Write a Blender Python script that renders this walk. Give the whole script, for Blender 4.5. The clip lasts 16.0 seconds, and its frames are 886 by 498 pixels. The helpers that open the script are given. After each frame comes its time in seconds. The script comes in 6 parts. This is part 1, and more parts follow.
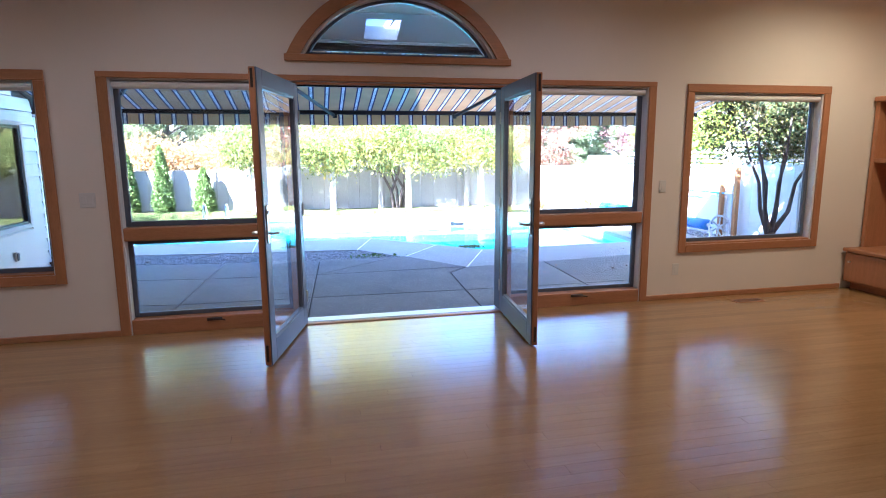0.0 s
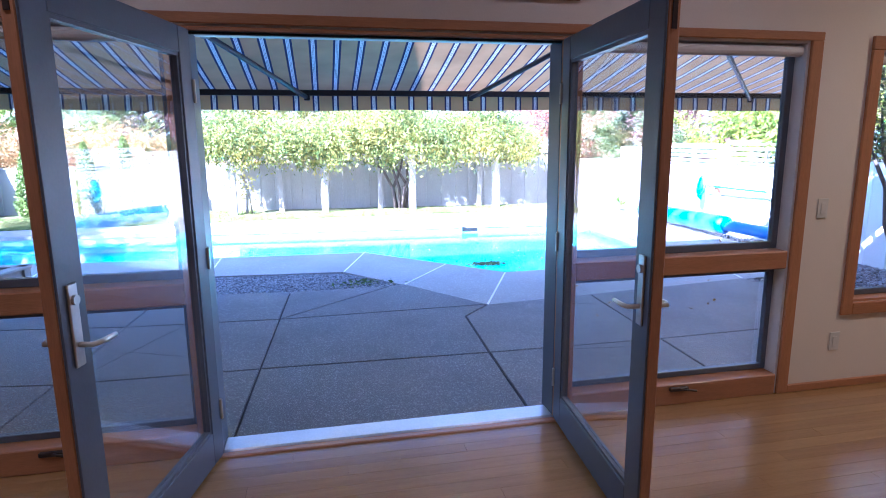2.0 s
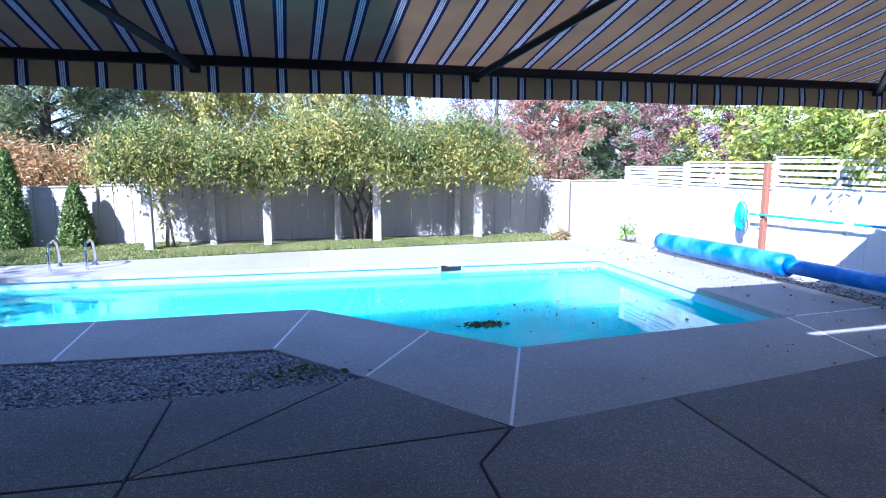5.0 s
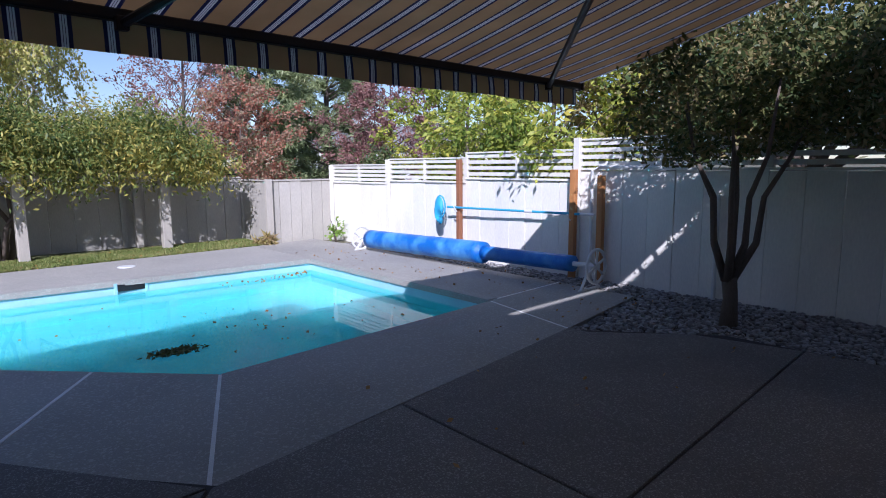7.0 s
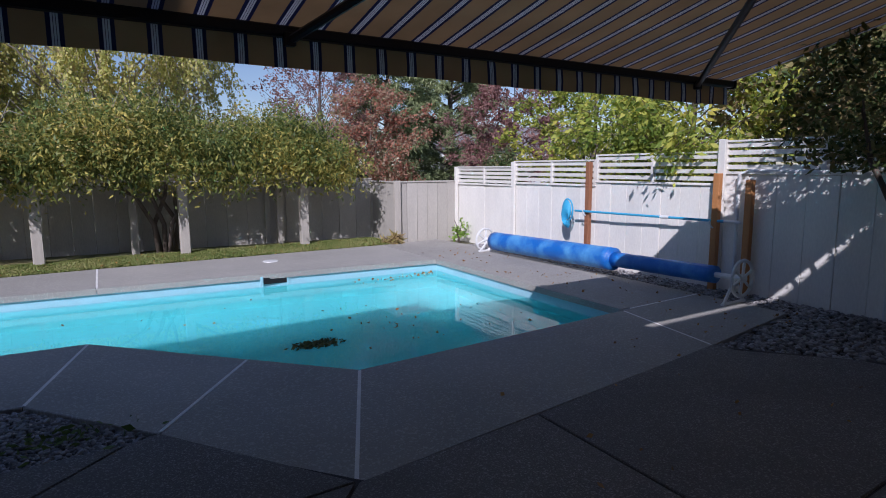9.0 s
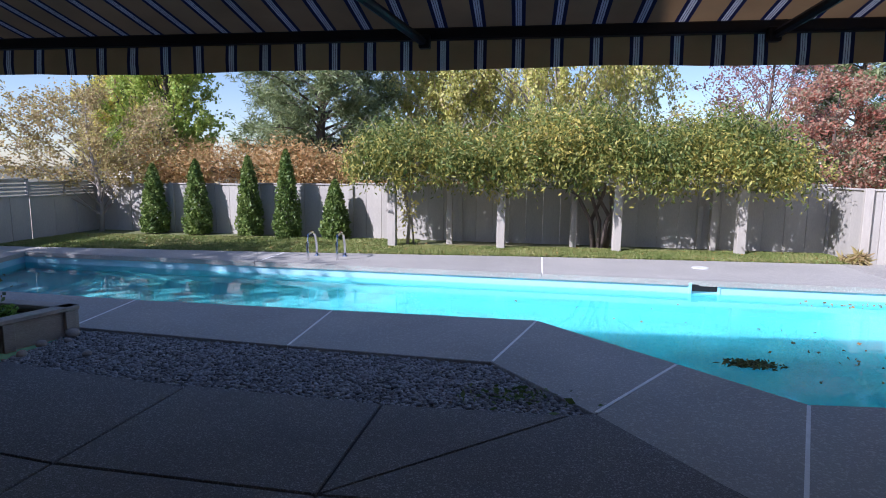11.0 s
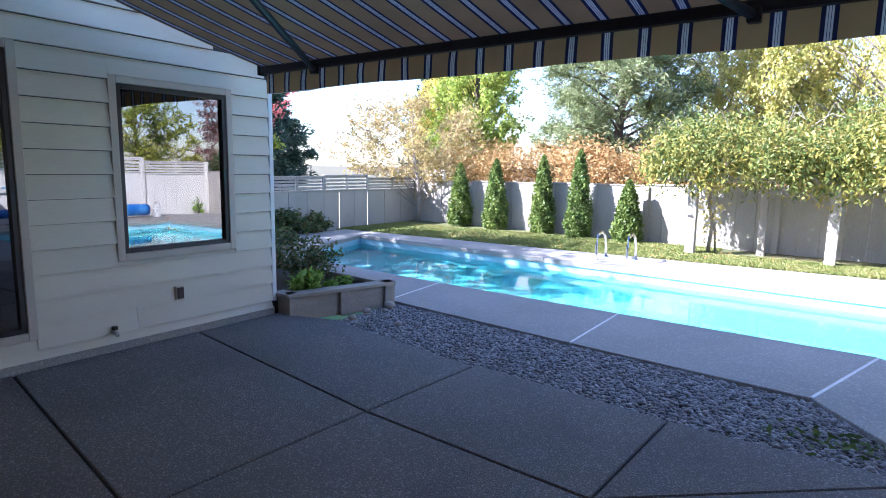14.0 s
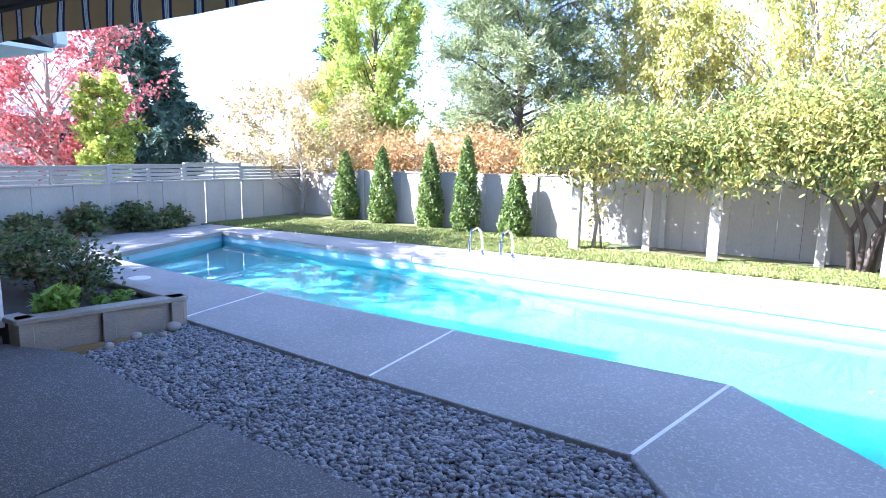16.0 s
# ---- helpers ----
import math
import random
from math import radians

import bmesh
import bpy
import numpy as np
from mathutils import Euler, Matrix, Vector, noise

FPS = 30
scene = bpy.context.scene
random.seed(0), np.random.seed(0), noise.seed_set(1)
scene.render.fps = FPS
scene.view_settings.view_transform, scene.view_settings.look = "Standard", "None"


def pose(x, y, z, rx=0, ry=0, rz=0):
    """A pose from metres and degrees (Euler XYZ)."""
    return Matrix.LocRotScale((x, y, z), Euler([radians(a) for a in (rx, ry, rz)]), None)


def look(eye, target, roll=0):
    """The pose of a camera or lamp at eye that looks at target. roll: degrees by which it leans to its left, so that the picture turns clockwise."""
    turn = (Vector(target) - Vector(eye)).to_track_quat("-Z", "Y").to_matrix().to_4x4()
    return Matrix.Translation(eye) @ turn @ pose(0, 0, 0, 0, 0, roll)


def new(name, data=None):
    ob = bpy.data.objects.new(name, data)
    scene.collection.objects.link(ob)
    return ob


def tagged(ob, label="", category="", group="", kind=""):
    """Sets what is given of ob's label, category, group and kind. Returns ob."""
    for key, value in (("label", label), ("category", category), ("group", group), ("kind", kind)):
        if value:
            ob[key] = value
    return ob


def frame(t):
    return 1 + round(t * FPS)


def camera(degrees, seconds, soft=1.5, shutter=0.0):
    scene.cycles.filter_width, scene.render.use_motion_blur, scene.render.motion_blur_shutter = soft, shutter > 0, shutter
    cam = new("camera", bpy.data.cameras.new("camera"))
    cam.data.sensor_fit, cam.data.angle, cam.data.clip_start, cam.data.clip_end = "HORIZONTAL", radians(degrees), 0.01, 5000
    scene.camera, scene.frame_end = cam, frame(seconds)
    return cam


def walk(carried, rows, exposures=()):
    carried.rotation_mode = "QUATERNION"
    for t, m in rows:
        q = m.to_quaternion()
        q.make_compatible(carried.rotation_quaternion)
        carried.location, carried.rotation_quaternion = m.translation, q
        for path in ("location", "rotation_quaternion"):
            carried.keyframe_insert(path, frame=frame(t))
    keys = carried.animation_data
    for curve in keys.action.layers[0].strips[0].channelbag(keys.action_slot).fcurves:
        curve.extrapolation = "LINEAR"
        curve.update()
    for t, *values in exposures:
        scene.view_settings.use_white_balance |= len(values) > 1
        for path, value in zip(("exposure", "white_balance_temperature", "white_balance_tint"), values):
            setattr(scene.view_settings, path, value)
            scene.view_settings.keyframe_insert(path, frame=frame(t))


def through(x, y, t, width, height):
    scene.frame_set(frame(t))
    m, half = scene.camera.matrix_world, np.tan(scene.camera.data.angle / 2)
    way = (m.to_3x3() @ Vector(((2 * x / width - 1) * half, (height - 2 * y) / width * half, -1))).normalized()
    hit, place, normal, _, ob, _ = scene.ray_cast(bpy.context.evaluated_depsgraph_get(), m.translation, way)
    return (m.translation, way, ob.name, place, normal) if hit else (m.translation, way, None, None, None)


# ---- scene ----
cam = camera(74.4, 16.0, 1.0)
PATH = [
    (0, (-0.822, -5.037, 1.476), (-0.4, -3.11, 1.142), -0.4),
    (0.5, (-0.7, -4.493, 1.456), (-0.277, -2.566, 1.125), -0.3),
    (1, (-0.565, -3.974, 1.481), (-0.15, -2.047, 1.143), -0.4),
    (1.5, (-0.471, -3.416, 1.502), (-0.055, -1.492, 1.153), -0.3),
    (2, (-0.388, -2.852, 1.536), (0.007, -0.927, 1.164), -0.5),
    (2.5, (-0.326, -2.381, 1.532), (0.068, -0.453, 1.173), 0.2),
    (3, (-0.297, -1.919, 1.454), (0.097, 0.015, 1.135), -0.1),
    (3.2, (-0.323, -1.683, 1.432), (0.092, 0.248, 1.116), -0.1),
    (5.3, (0.037, -0.224, 1.41), (0.611, 1.67, 1.119), -0.2),
    (5.5, (0.082, -0.156, 1.385), (0.77, 1.7, 1.099), 0.0),
    (6, (0.175, 0.016, 1.297), (1.169, 1.728, 1.013), -0.1),
    (6.5, (0.233, 0.149, 1.283), (1.484, 1.684, 1.0), -0.2),
    (7, (0.307, 0.222, 1.266), (1.668, 1.66, 0.984), -0.4),
    (7.5, (0.352, 0.264, 1.269), (1.746, 1.671, 0.986), -0.4),
    (8, (0.327, 0.292, 1.28), (1.713, 1.705, 0.997), -0.6),
    (8.5, (0.267, 0.336, 1.278), (1.551, 1.845, 1.0), -0.5),
    (9, (0.209, 0.336, 1.301), (1.26, 2.015, 1.022), -0.3),
    (9.5, (0.163, 0.359, 1.298), (0.879, 2.206, 1.024), -0.3),
    (10, (0.117, 0.362, 1.3), (0.47, 2.311, 1.027), 0.0),
    (10.2, (0.09, 0.342, 1.315), (0.311, 2.31, 1.038), 0.1),
    (12.3, (-0.007, 0.299, 1.298), (-0.852, 2.09, 1.023), 0.7),
    (12.5, (-0.016, 0.294, 1.298), (-0.923, 2.055, 1.021), 0.7),
    (13, (-0.03, 0.313, 1.285), (-1.056, 2.008, 1.007), 0.8),
    (13.5, (-0.031, 0.326, 1.275), (-1.136, 1.97, 0.998), 0.8),
    (14, (-0.022, 0.383, 1.259), (-1.174, 1.994, 0.981), 0.9),
    (14.5, (-0.009, 0.613, 1.25), (-1.166, 2.217, 0.95), 1.1),
    (15, (0.064, 0.99, 1.248), (-1.056, 2.617, 0.939), 0.9),
    (15.5, (0.188, 1.395, 1.263), (-0.874, 3.061, 0.95), 0.9),
    (16, (0.306, 1.822, 1.272), (-0.654, 3.548, 0.96), 1.2),
]
EXPOSE = [
    (0, 3.75, 4800, 20), (1.5, 3.6, 4600, 25), (2.5, 2.9, 4450, 31), (3.2, 2.5, 4350, 28), (5.3, 1.3, 4850, 26), (6, 0.9, 5100, 25), (7, 0.2, 5400, 24), (8.5, -0.4, 5650, 24),
    (10.2, 0.2, 5500, 25), (12.3, 1.1, 5500, 24), (14, 2.05, 5450, 24), (15, 2.65, 5450, 25), (16, 2.55, 5300, 24),
]
walk(cam, [(t, look(eye, target, roll)) for t, eye, target, roll in PATH], EXPOSE)

# ---- sky and sun ----
SUN_FROM = Vector((-1.05, -1.0, 1.05)).normalized()
elev = math.asin(SUN_FROM.z)
world = bpy.data.worlds.new("sky")
scene.world = world
world.use_nodes = True
wn = world.node_tree.nodes
sky = wn.new("ShaderNodeTexSky")
sky.sky_type = "NISHITA"
sky.sun_disc = False
sky.sun_elevation = elev
sky.sun_rotation = math.atan2(SUN_FROM.x, SUN_FROM.y)
sky.air_density = 1.0
sky.dust_density = 0.5
sky.altitude = 300
wn["Background"].inputs["Strength"].default_value = 0.10
world.node_tree.links.new(sky.outputs[0], wn["Background"].inputs["Color"])
sun_data = bpy.data.lights.new("sun", "SUN")
sun_data.energy = 5.0
sun_data.angle = radians(0.5)
sun_data.color = (1.0, 0.95, 0.88)
sun = new("sun", sun_data)
sun.matrix_world = look(SUN_FROM * 40, (0, 0, 0))


# ---- materials ----
def srgb(r, g, b):
    f = lambda c: (c / 12.92 if c <= 0.04045 else ((c + 0.055) / 1.055) ** 2.4)
    return (f(r / 255), f(g / 255), f(b / 255), 1)


def material(name, colour, rough=0.6, vary=0.15, scale=6.0, fine=60.0, bump=0.1, metal=0.0, stretch=(1, 1, 1),
             island=0.0, per_object=0.0, tint=None, coat=0.0, speck=None):
    """Base colour with variation at two scales, grain in the relief, and a shift per piece."""
    m = bpy.data.materials.new(name)
    m.use_nodes = True
    n, l = m.node_tree.nodes, m.node_tree.links
    b = n["Principled BSDF"]
    b.inputs["Roughness"].default_value = rough
    b.inputs["Metallic"].default_value = metal
    b.inputs["Coat Weight"].default_value = coat
    b.inputs["Coat Roughness"].default_value = 0.15
    tc, mp = n.new("ShaderNodeTexCoord"), n.new("ShaderNodeMapping")
    geo = n.new("ShaderNodeNewGeometry")
    mp.inputs["Scale"].default_value = stretch
    l.new(geo.outputs["Position"], mp.inputs["Vector"])
    big, small = n.new("ShaderNodeTexNoise"), n.new("ShaderNodeTexNoise")
    for tex, sc in ((big, scale), (small, fine)):
        tex.inputs["Scale"].default_value = sc
        tex.inputs["Detail"].default_value = 5
        l.new(mp.outputs[0], tex.inputs["Vector"])
    add = n.new("ShaderNodeMath")
    add.operation = "ADD"
    l.new(big.outputs["Fac"], add.inputs[0])
    l.new(small.outputs["Fac"], add.inputs[1])
    total = add.outputs[0]
    rng = n.new("ShaderNodeMapRange")
    rng.inputs["From Min"].default_value, rng.inputs["From Max"].default_value = 0.6, 1.4
    rng.inputs["To Min"].default_value, rng.inputs["To Max"].default_value = 1 - vary, 1 + vary
    l.new(total, rng.inputs["Value"])
    val = rng.outputs[0]
    for amount, socket in ((island, geo.outputs["Random Per Island"]), (per_object, None)):
        if amount:
            if socket is None:
                socket = n.new("ShaderNodeObjectInfo").outputs["Random"]
            r2 = n.new("ShaderNodeMapRange")
            r2.inputs["To Min"].default_value, r2.inputs["To Max"].default_value = 1 - amount, 1 + amount
            l.new(socket, r2.inputs["Value"])
            mul = n.new("ShaderNodeMath")
            mul.operation = "MULTIPLY"
            l.new(val, mul.inputs[0])
            l.new(r2.outputs[0], mul.inputs[1])
            val = mul.outputs[0]
    if speck:
        dots, lift, plus = n.new("ShaderNodeTexNoise"), n.new("ShaderNodeMapRange"), n.new("ShaderNodeMath")
        dots.inputs["Scale"].default_value, dots.inputs["Detail"].default_value = speck[0], 1
        l.new(geo.outputs["Position"], dots.inputs["Vector"])
        lift.inputs["From Min"].default_value, lift.inputs["From Max"].default_value = 0.54, 0.70
        lift.inputs["To Min"].default_value, lift.inputs["To Max"].default_value = -speck[1] * 0.25, speck[1]
        l.new(dots.outputs["Fac"], lift.inputs["Value"])
        plus.operation = "ADD"
        l.new(val, plus.inputs[0])
        l.new(lift.outputs[0], plus.inputs[1])
        val = plus.outputs[0]
    sc = n.new("ShaderNodeVectorMath")
    sc.operation = "SCALE"
    l.new(val, sc.inputs["Scale"])
    if tint:
        mx = n.new("ShaderNodeMix")
        mx.data_type = "RGBA"
        mx.inputs["A"].default_value, mx.inputs["B"].default_value = colour, tint
        pick = n.new("ShaderNodeMapRange")
        pick.inputs["From Min"].default_value, pick.inputs["From Max"].default_value = 0.42, 0.62
        l.new(big.outputs["Fac"], pick.inputs["Value"])
        l.new(pick.outputs[0], mx.inputs["Factor"])
        l.new(mx.outputs["Result"], sc.inputs[0])
    else:
        sc.inputs[0].default_value = colour[:3]
    l.new(sc.outputs[0], b.inputs["Base Color"])
    if bump:
        bp = n.new("ShaderNodeBump")
        bp.inputs["Strength"].default_value = bump
        bp.inputs["Distance"].default_value = 0.02
        l.new(small.outputs["Fac"], bp.inputs["Height"])
        l.new(bp.outputs[0], b.inputs["Normal"])
    return m


def leaf_material(name, colours, through=0.35, rough=0.5):
    """Leaves: a colour per leaf out of a few, some light passing through the blade."""
    m = bpy.data.materials.new(name)
    m.use_nodes = True
    n, l = m.node_tree.nodes, m.node_tree.links
    b, out = n["Principled BSDF"], n["Material Output"]
    b.inputs["Roughness"].default_value = rough
    b.inputs["Specular IOR Level"].default_value = 0.3
    geo, ramp = n.new("ShaderNodeNewGeometry"), n.new("ShaderNodeValToRGB")
    ramp.color_ramp.interpolation = "LINEAR"
    while len(ramp.color_ramp.elements) < len(colours):
        ramp.color_ramp.elements.new(0.5)
    for i, c in enumerate(colours):
        ramp.color_ramp.elements[i].position = i / max(1, len(colours) - 1)
        grey = (c[0] + c[1] + c[2]) / 3
        ramp.color_ramp.elements[i].color = tuple(min(0.9, 1.6 * (0.89 * k + 0.11 * grey)) for k in c[:3]) + (1,)
    noi, mixv = n.new("ShaderNodeTexNoise"), n.new("ShaderNodeMath")
    noi.inputs["Scale"].default_value = 0.9
    l.new(geo.outputs["Position"], noi.inputs["Vector"])
    mixv.operation = "MULTIPLY_ADD"
    mixv.inputs[1].default_value = 0.7
    l.new(geo.outputs["Random Per Island"], mixv.inputs[0])
    sh = n.new("ShaderNodeMapRange")
    sh.inputs["From Min"].default_value, sh.inputs["From Max"].default_value = 0.35, 0.65
    sh.inputs["To Min"].default_value, sh.inputs["To Max"].default_value = 0.0, 0.3
    l.new(noi.outputs["Fac"], sh.inputs["Value"])
    l.new(sh.outputs[0], mixv.inputs[2])
    l.new(mixv.outputs[0], ramp.inputs["Fac"])
    l.new(ramp.outputs["Color"], b.inputs["Base Color"])
    tr, mx = n.new("ShaderNodeBsdfTranslucent"), n.new("ShaderNodeMixShader")
    l.new(ramp.outputs["Color"], tr.inputs["Color"])
    mx.inputs["Fac"].default_value = through
    l.new(b.outputs[0], mx.inputs[1])
    l.new(tr.outputs[0], mx.inputs[2])
    l.new(mx.outputs[0], out.inputs["Surface"])
    return m


def pane_material(name, tint=(0.97, 0.98, 0.98, 1), plane=False):
    """Clear glass for thin solid panes; plane: a single sheet with a mirror gloss by Fresnel, for water."""
    m = bpy.data.materials.new(name)
    m.use_nodes = True
    n, l = m.node_tree.nodes, m.node_tree.links
    n.remove(n["Principled BSDF"])
    if not plane:
        g = n.new("ShaderNodeBsdfGlass")
        g.inputs["Color"].default_value, g.inputs["Roughness"].default_value, g.inputs["IOR"].default_value = tint, 0.0, 1.5
        l.new(g.outputs[0], n["Material Output"].inputs["Surface"])
        return m
    tr, gl, mx, fr = n.new("ShaderNodeBsdfRefraction"), n.new("ShaderNodeBsdfGlossy"), n.new("ShaderNodeMixShader"), n.new("ShaderNodeFresnel")
    tr.inputs["Color"].default_value = tint
    tr.inputs["IOR"].default_value, tr.inputs["Roughness"].default_value = 1.33, 0.0
    gl.inputs["Roughness"].default_value = 0.01
    fr.inputs["IOR"].default_value = 1.55
    l.new(fr.outputs[0], mx.inputs["Fac"])
    l.new(tr.outputs[0], mx.inputs[1])
    l.new(gl.outputs[0], mx.inputs[2])
    l.new(mx.outputs[0], n["Material Output"].inputs["Surface"])
    return m


def water_material():
    m = pane_material("pool_water", (0.66, 0.93, 0.95, 1), True)
    n, l = m.node_tree.nodes, m.node_tree.links
    geo, w1, bp = n.new("ShaderNodeNewGeometry"), n.new("ShaderNodeTexNoise"), n.new("ShaderNodeBump")
    w1.inputs["Scale"].default_value = 2.6
    w1.inputs["Detail"].default_value = 3
    l.new(geo.outputs["Position"], w1.inputs["Vector"])
    l.new(w1.outputs["Fac"], bp.inputs["Height"])
    bp.inputs["Strength"].default_value = 0.09
    bp.inputs["Distance"].default_value = 0.1
    for node in n:
        if node.bl_idname == "ShaderNodeBsdfGlossy":
            l.new(bp.outputs[0], node.inputs["Normal"])
        if node.bl_idname == "ShaderNodeFresnel":
            node.inputs["IOR"].default_value = 1.33
            l.new(bp.outputs[0], node.inputs["Normal"])
    return m


def stripe_material():
    """Woven awning canvas: tan ground, navy bands with three white threads, every 0.2 m along x."""
    m = bpy.data.materials.new("striped_canvas")
    m.use_nodes = True
    n, l = m.node_tree.nodes, m.node_tree.links
    b, out = n["Principled BSDF"], n["Material Output"]
    b.inputs["Roughness"].default_value = 0.85
    geo, sep = n.new("ShaderNodeNewGeometry"), n.new("ShaderNodeSeparateXYZ")
    l.new(geo.outputs["Position"], sep.inputs[0])
    off, mod = n.new("ShaderNodeMath"), n.new("ShaderNodeMath")
    off.operation, mod.operation = "ADD", "FLOORED_MODULO"
    off.inputs[1].default_value = 20.213 - 0.1
    mod.inputs[1].default_value = 0.2
    l.new(sep.outputs["X"], off.inputs[0])
    l.new(off.outputs[0], mod.inputs[0])
    ramp = n.new("ShaderNodeValToRGB")
    ramp.color_ramp.interpolation = "CONSTANT"
    tan, navy, white = (0.46, 0.285, 0.135, 1), (0.018, 0.022, 0.075, 1), (0.72, 0.73, 0.78, 1)
    stops = [(0.0, tan), (0.33, navy), (0.425, white), (0.465, navy), (0.48, white), (0.52, navy), (0.535, white), (0.575, navy), (0.67, tan)]
    while len(ramp.color_ramp.elements) < len(stops):
        ramp.color_ramp.elements.new(0.5)
    for i, (p, c) in enumerate(stops):
        ramp.color_ramp.elements[i].position, ramp.color_ramp.elements[i].color = p, c
    fac = n.new("ShaderNodeMath")
    fac.operation = "MULTIPLY"
    fac.inputs[1].default_value = 5.0
    l.new(mod.outputs[0], fac.inputs[0])
    l.new(fac.outputs[0], ramp.inputs["Fac"])
    dirt = n.new("ShaderNodeTexNoise")
    dirt.inputs["Scale"].default_value = 3
    dirt.inputs["Detail"].default_value = 6
    l.new(geo.outputs["Position"], dirt.inputs["Vector"])
    rr = n.new("ShaderNodeMapRange")
    rr.inputs["From Min"].default_value, rr.inputs["From Max"].default_value = 0.3, 0.7
    rr.inputs["To Min"].default_value, rr.inputs["To Max"].default_value = 0.8, 1.1
    l.new(dirt.outputs["Fac"], rr.inputs["Value"])
    sc = n.new("ShaderNodeVectorMath")
    sc.operation = "SCALE"
    l.new(ramp.outputs["Color"], sc.inputs[0])
    l.new(rr.outputs[0], sc.inputs["Scale"])
    l.new(sc.outputs[0], b.inputs["Base Color"])
    tr, mx = n.new("ShaderNodeBsdfTranslucent"), n.new("ShaderNodeMixShader")
    l.new(sc.outputs[0], tr.inputs["Color"])
    mx.inputs["Fac"].default_value = 0.16
    l.new(b.outputs[0], mx.inputs[1])
    l.new(tr.outputs[0], mx.inputs[2])
    l.new(mx.outputs[0], out.inputs["Surface"])
    return m


PAINT = material("cream_wall_paint", (0.80, 0.725, 0.64, 1), 0.75, 0.04, 1.5, 120, 0.05)
CEIL = material("ceiling_paint", (0.75, 0.70, 0.62, 1), 0.8, 0.03, 1.5, 120, 0.05)
FIR = material("stained_fir_trim", (0.42, 0.19, 0.085, 1), 0.4, 0.16, 5, 40, 0.08, stretch=(6, 6, 0.6), per_object=0.08, coat=0.2)
FIR_X = material("stained_fir_rail", (0.42, 0.19, 0.085, 1), 0.4, 0.16, 5, 40, 0.08, stretch=(0.6, 6, 6), per_object=0.08, coat=0.2)
OAK = material("oak_floor_strips", (0.345, 0.197, 0.077, 1), 0.17, 0.16, 4, 45, 0.03, stretch=(0.5, 8, 8), per_object=0.07, coat=0.3)
OAK_REST = material("oak_floor_rest", (0.345, 0.197, 0.077, 1), 0.17, 0.16, 4, 45, 0.03, stretch=(0.5, 8, 8), island=0.07, coat=0.3)
CLAD = material("grey_cladding", (0.10, 0.115, 0.15, 1), 0.4, 0.06, 5, 80, 0.03)
ALU = material("aluminium_sill", (0.62, 0.62, 0.66, 1), 0.35, 0.1, 5, 80, 0.05, metal=0.6)
BRASS = material("brushed_nickel", (0.6, 0.56, 0.5, 1), 0.3, 0.08, 8, 90, 0.02, metal=0.9)
CRANK = material("bronze_crank", (0.05, 0.035, 0.03, 1), 0.45, 0.1, 8, 80, 0.02, metal=0.4)
PLASTIC = material("white_plastic", (0.72, 0.7, 0.66, 1), 0.45, 0.03, 8, 80, 0.0)
SHADE = material("white_roller_blind", (0.74, 0.72, 0.69, 1), 0.8, 0.04, 6, 90, 0.05)
GLASS = pane_material("window_glass")
DARKGLASS = pane_material("dark_room_glass", (0.35, 0.36, 0.36, 1))
dn, dl = DARKGLASS.node_tree.nodes, DARKGLASS.node_tree.links
coatg, cmix = dn.new("ShaderNodeBsdfGlossy"), dn.new("ShaderNodeMixShader")
coatg.inputs["Roughness"].default_value = 0.0
cmix.inputs["Fac"].default_value = 0.2
dl.new(dn["Glass BSDF"].outputs[0], cmix.inputs[1])
dl.new(coatg.outputs[0], cmix.inputs[2])
dl.new(cmix.outputs[0], dn["Material Output"].inputs["Surface"])
SIDING = material("cream_lap_siding", (0.64, 0.58, 0.465, 1), 0.6, 0.06, 2.0, 40, 0.06, stretch=(1, 0.4, 3), per_object=0.03)
TRIM = material("beige_window_trim", (0.50, 0.43, 0.35, 1), 0.55, 0.08, 4, 60, 0.04)
SOFFIT = material("grey_soffit", (0.55, 0.56, 0.56, 1), 0.7, 0.06, 3, 60, 0.04)
ROOF = material("brown_shingles", (0.12, 0.1, 0.085, 1), 0.9, 0.3, 6, 40, 0.3)
AGG = material("exposed_aggregate", (0.21, 0.198, 0.187, 1), 0.75, 0.30, 1.2, 140, 0.5, per_object=0.06, tint=(0.15, 0.14, 0.133, 1), speck=(105, 0.75))
DECK = material("broomed_concrete", (0.37, 0.35, 0.315, 1), 0.8, 0.16, 1.2, 120, 0.25, per_object=0.06, speck=(60, 0.28))
JOINT = material("joint_filler", (0.05, 0.045, 0.045, 1), 0.9, 0.2, 10, 80, 0.1)
WHITEJ = material("white_expansion_strip", (0.82, 0.80, 0.76, 1), 0.7, 0.12, 10, 80, 0.05)
PEBBLE = material("grey_river_pebbles", (0.25, 0.24, 0.235, 1), 0.7, 0.12, 9, 60, 0.1, island=0.55)
EARTH = material("dark_earth", (0.07, 0.055, 0.045, 1), 0.95, 0.3, 6, 60, 0.5)
POOL = material("pool_plaster", (0.175, 0.60, 0.635, 1), 0.6, 0.10, 0.8, 12, 0.0)
TILE = material("waterline_band", (0.36, 0.60, 0.68, 1), 0.35, 0.08, 3, 40, 0.02)
WATER = water_material()
CANVAS = stripe_material()
IRON = material("dark_bronze_bar", (0.028, 0.024, 0.024, 1), 0.45, 0.1, 6, 60, 0.03, metal=0.3)
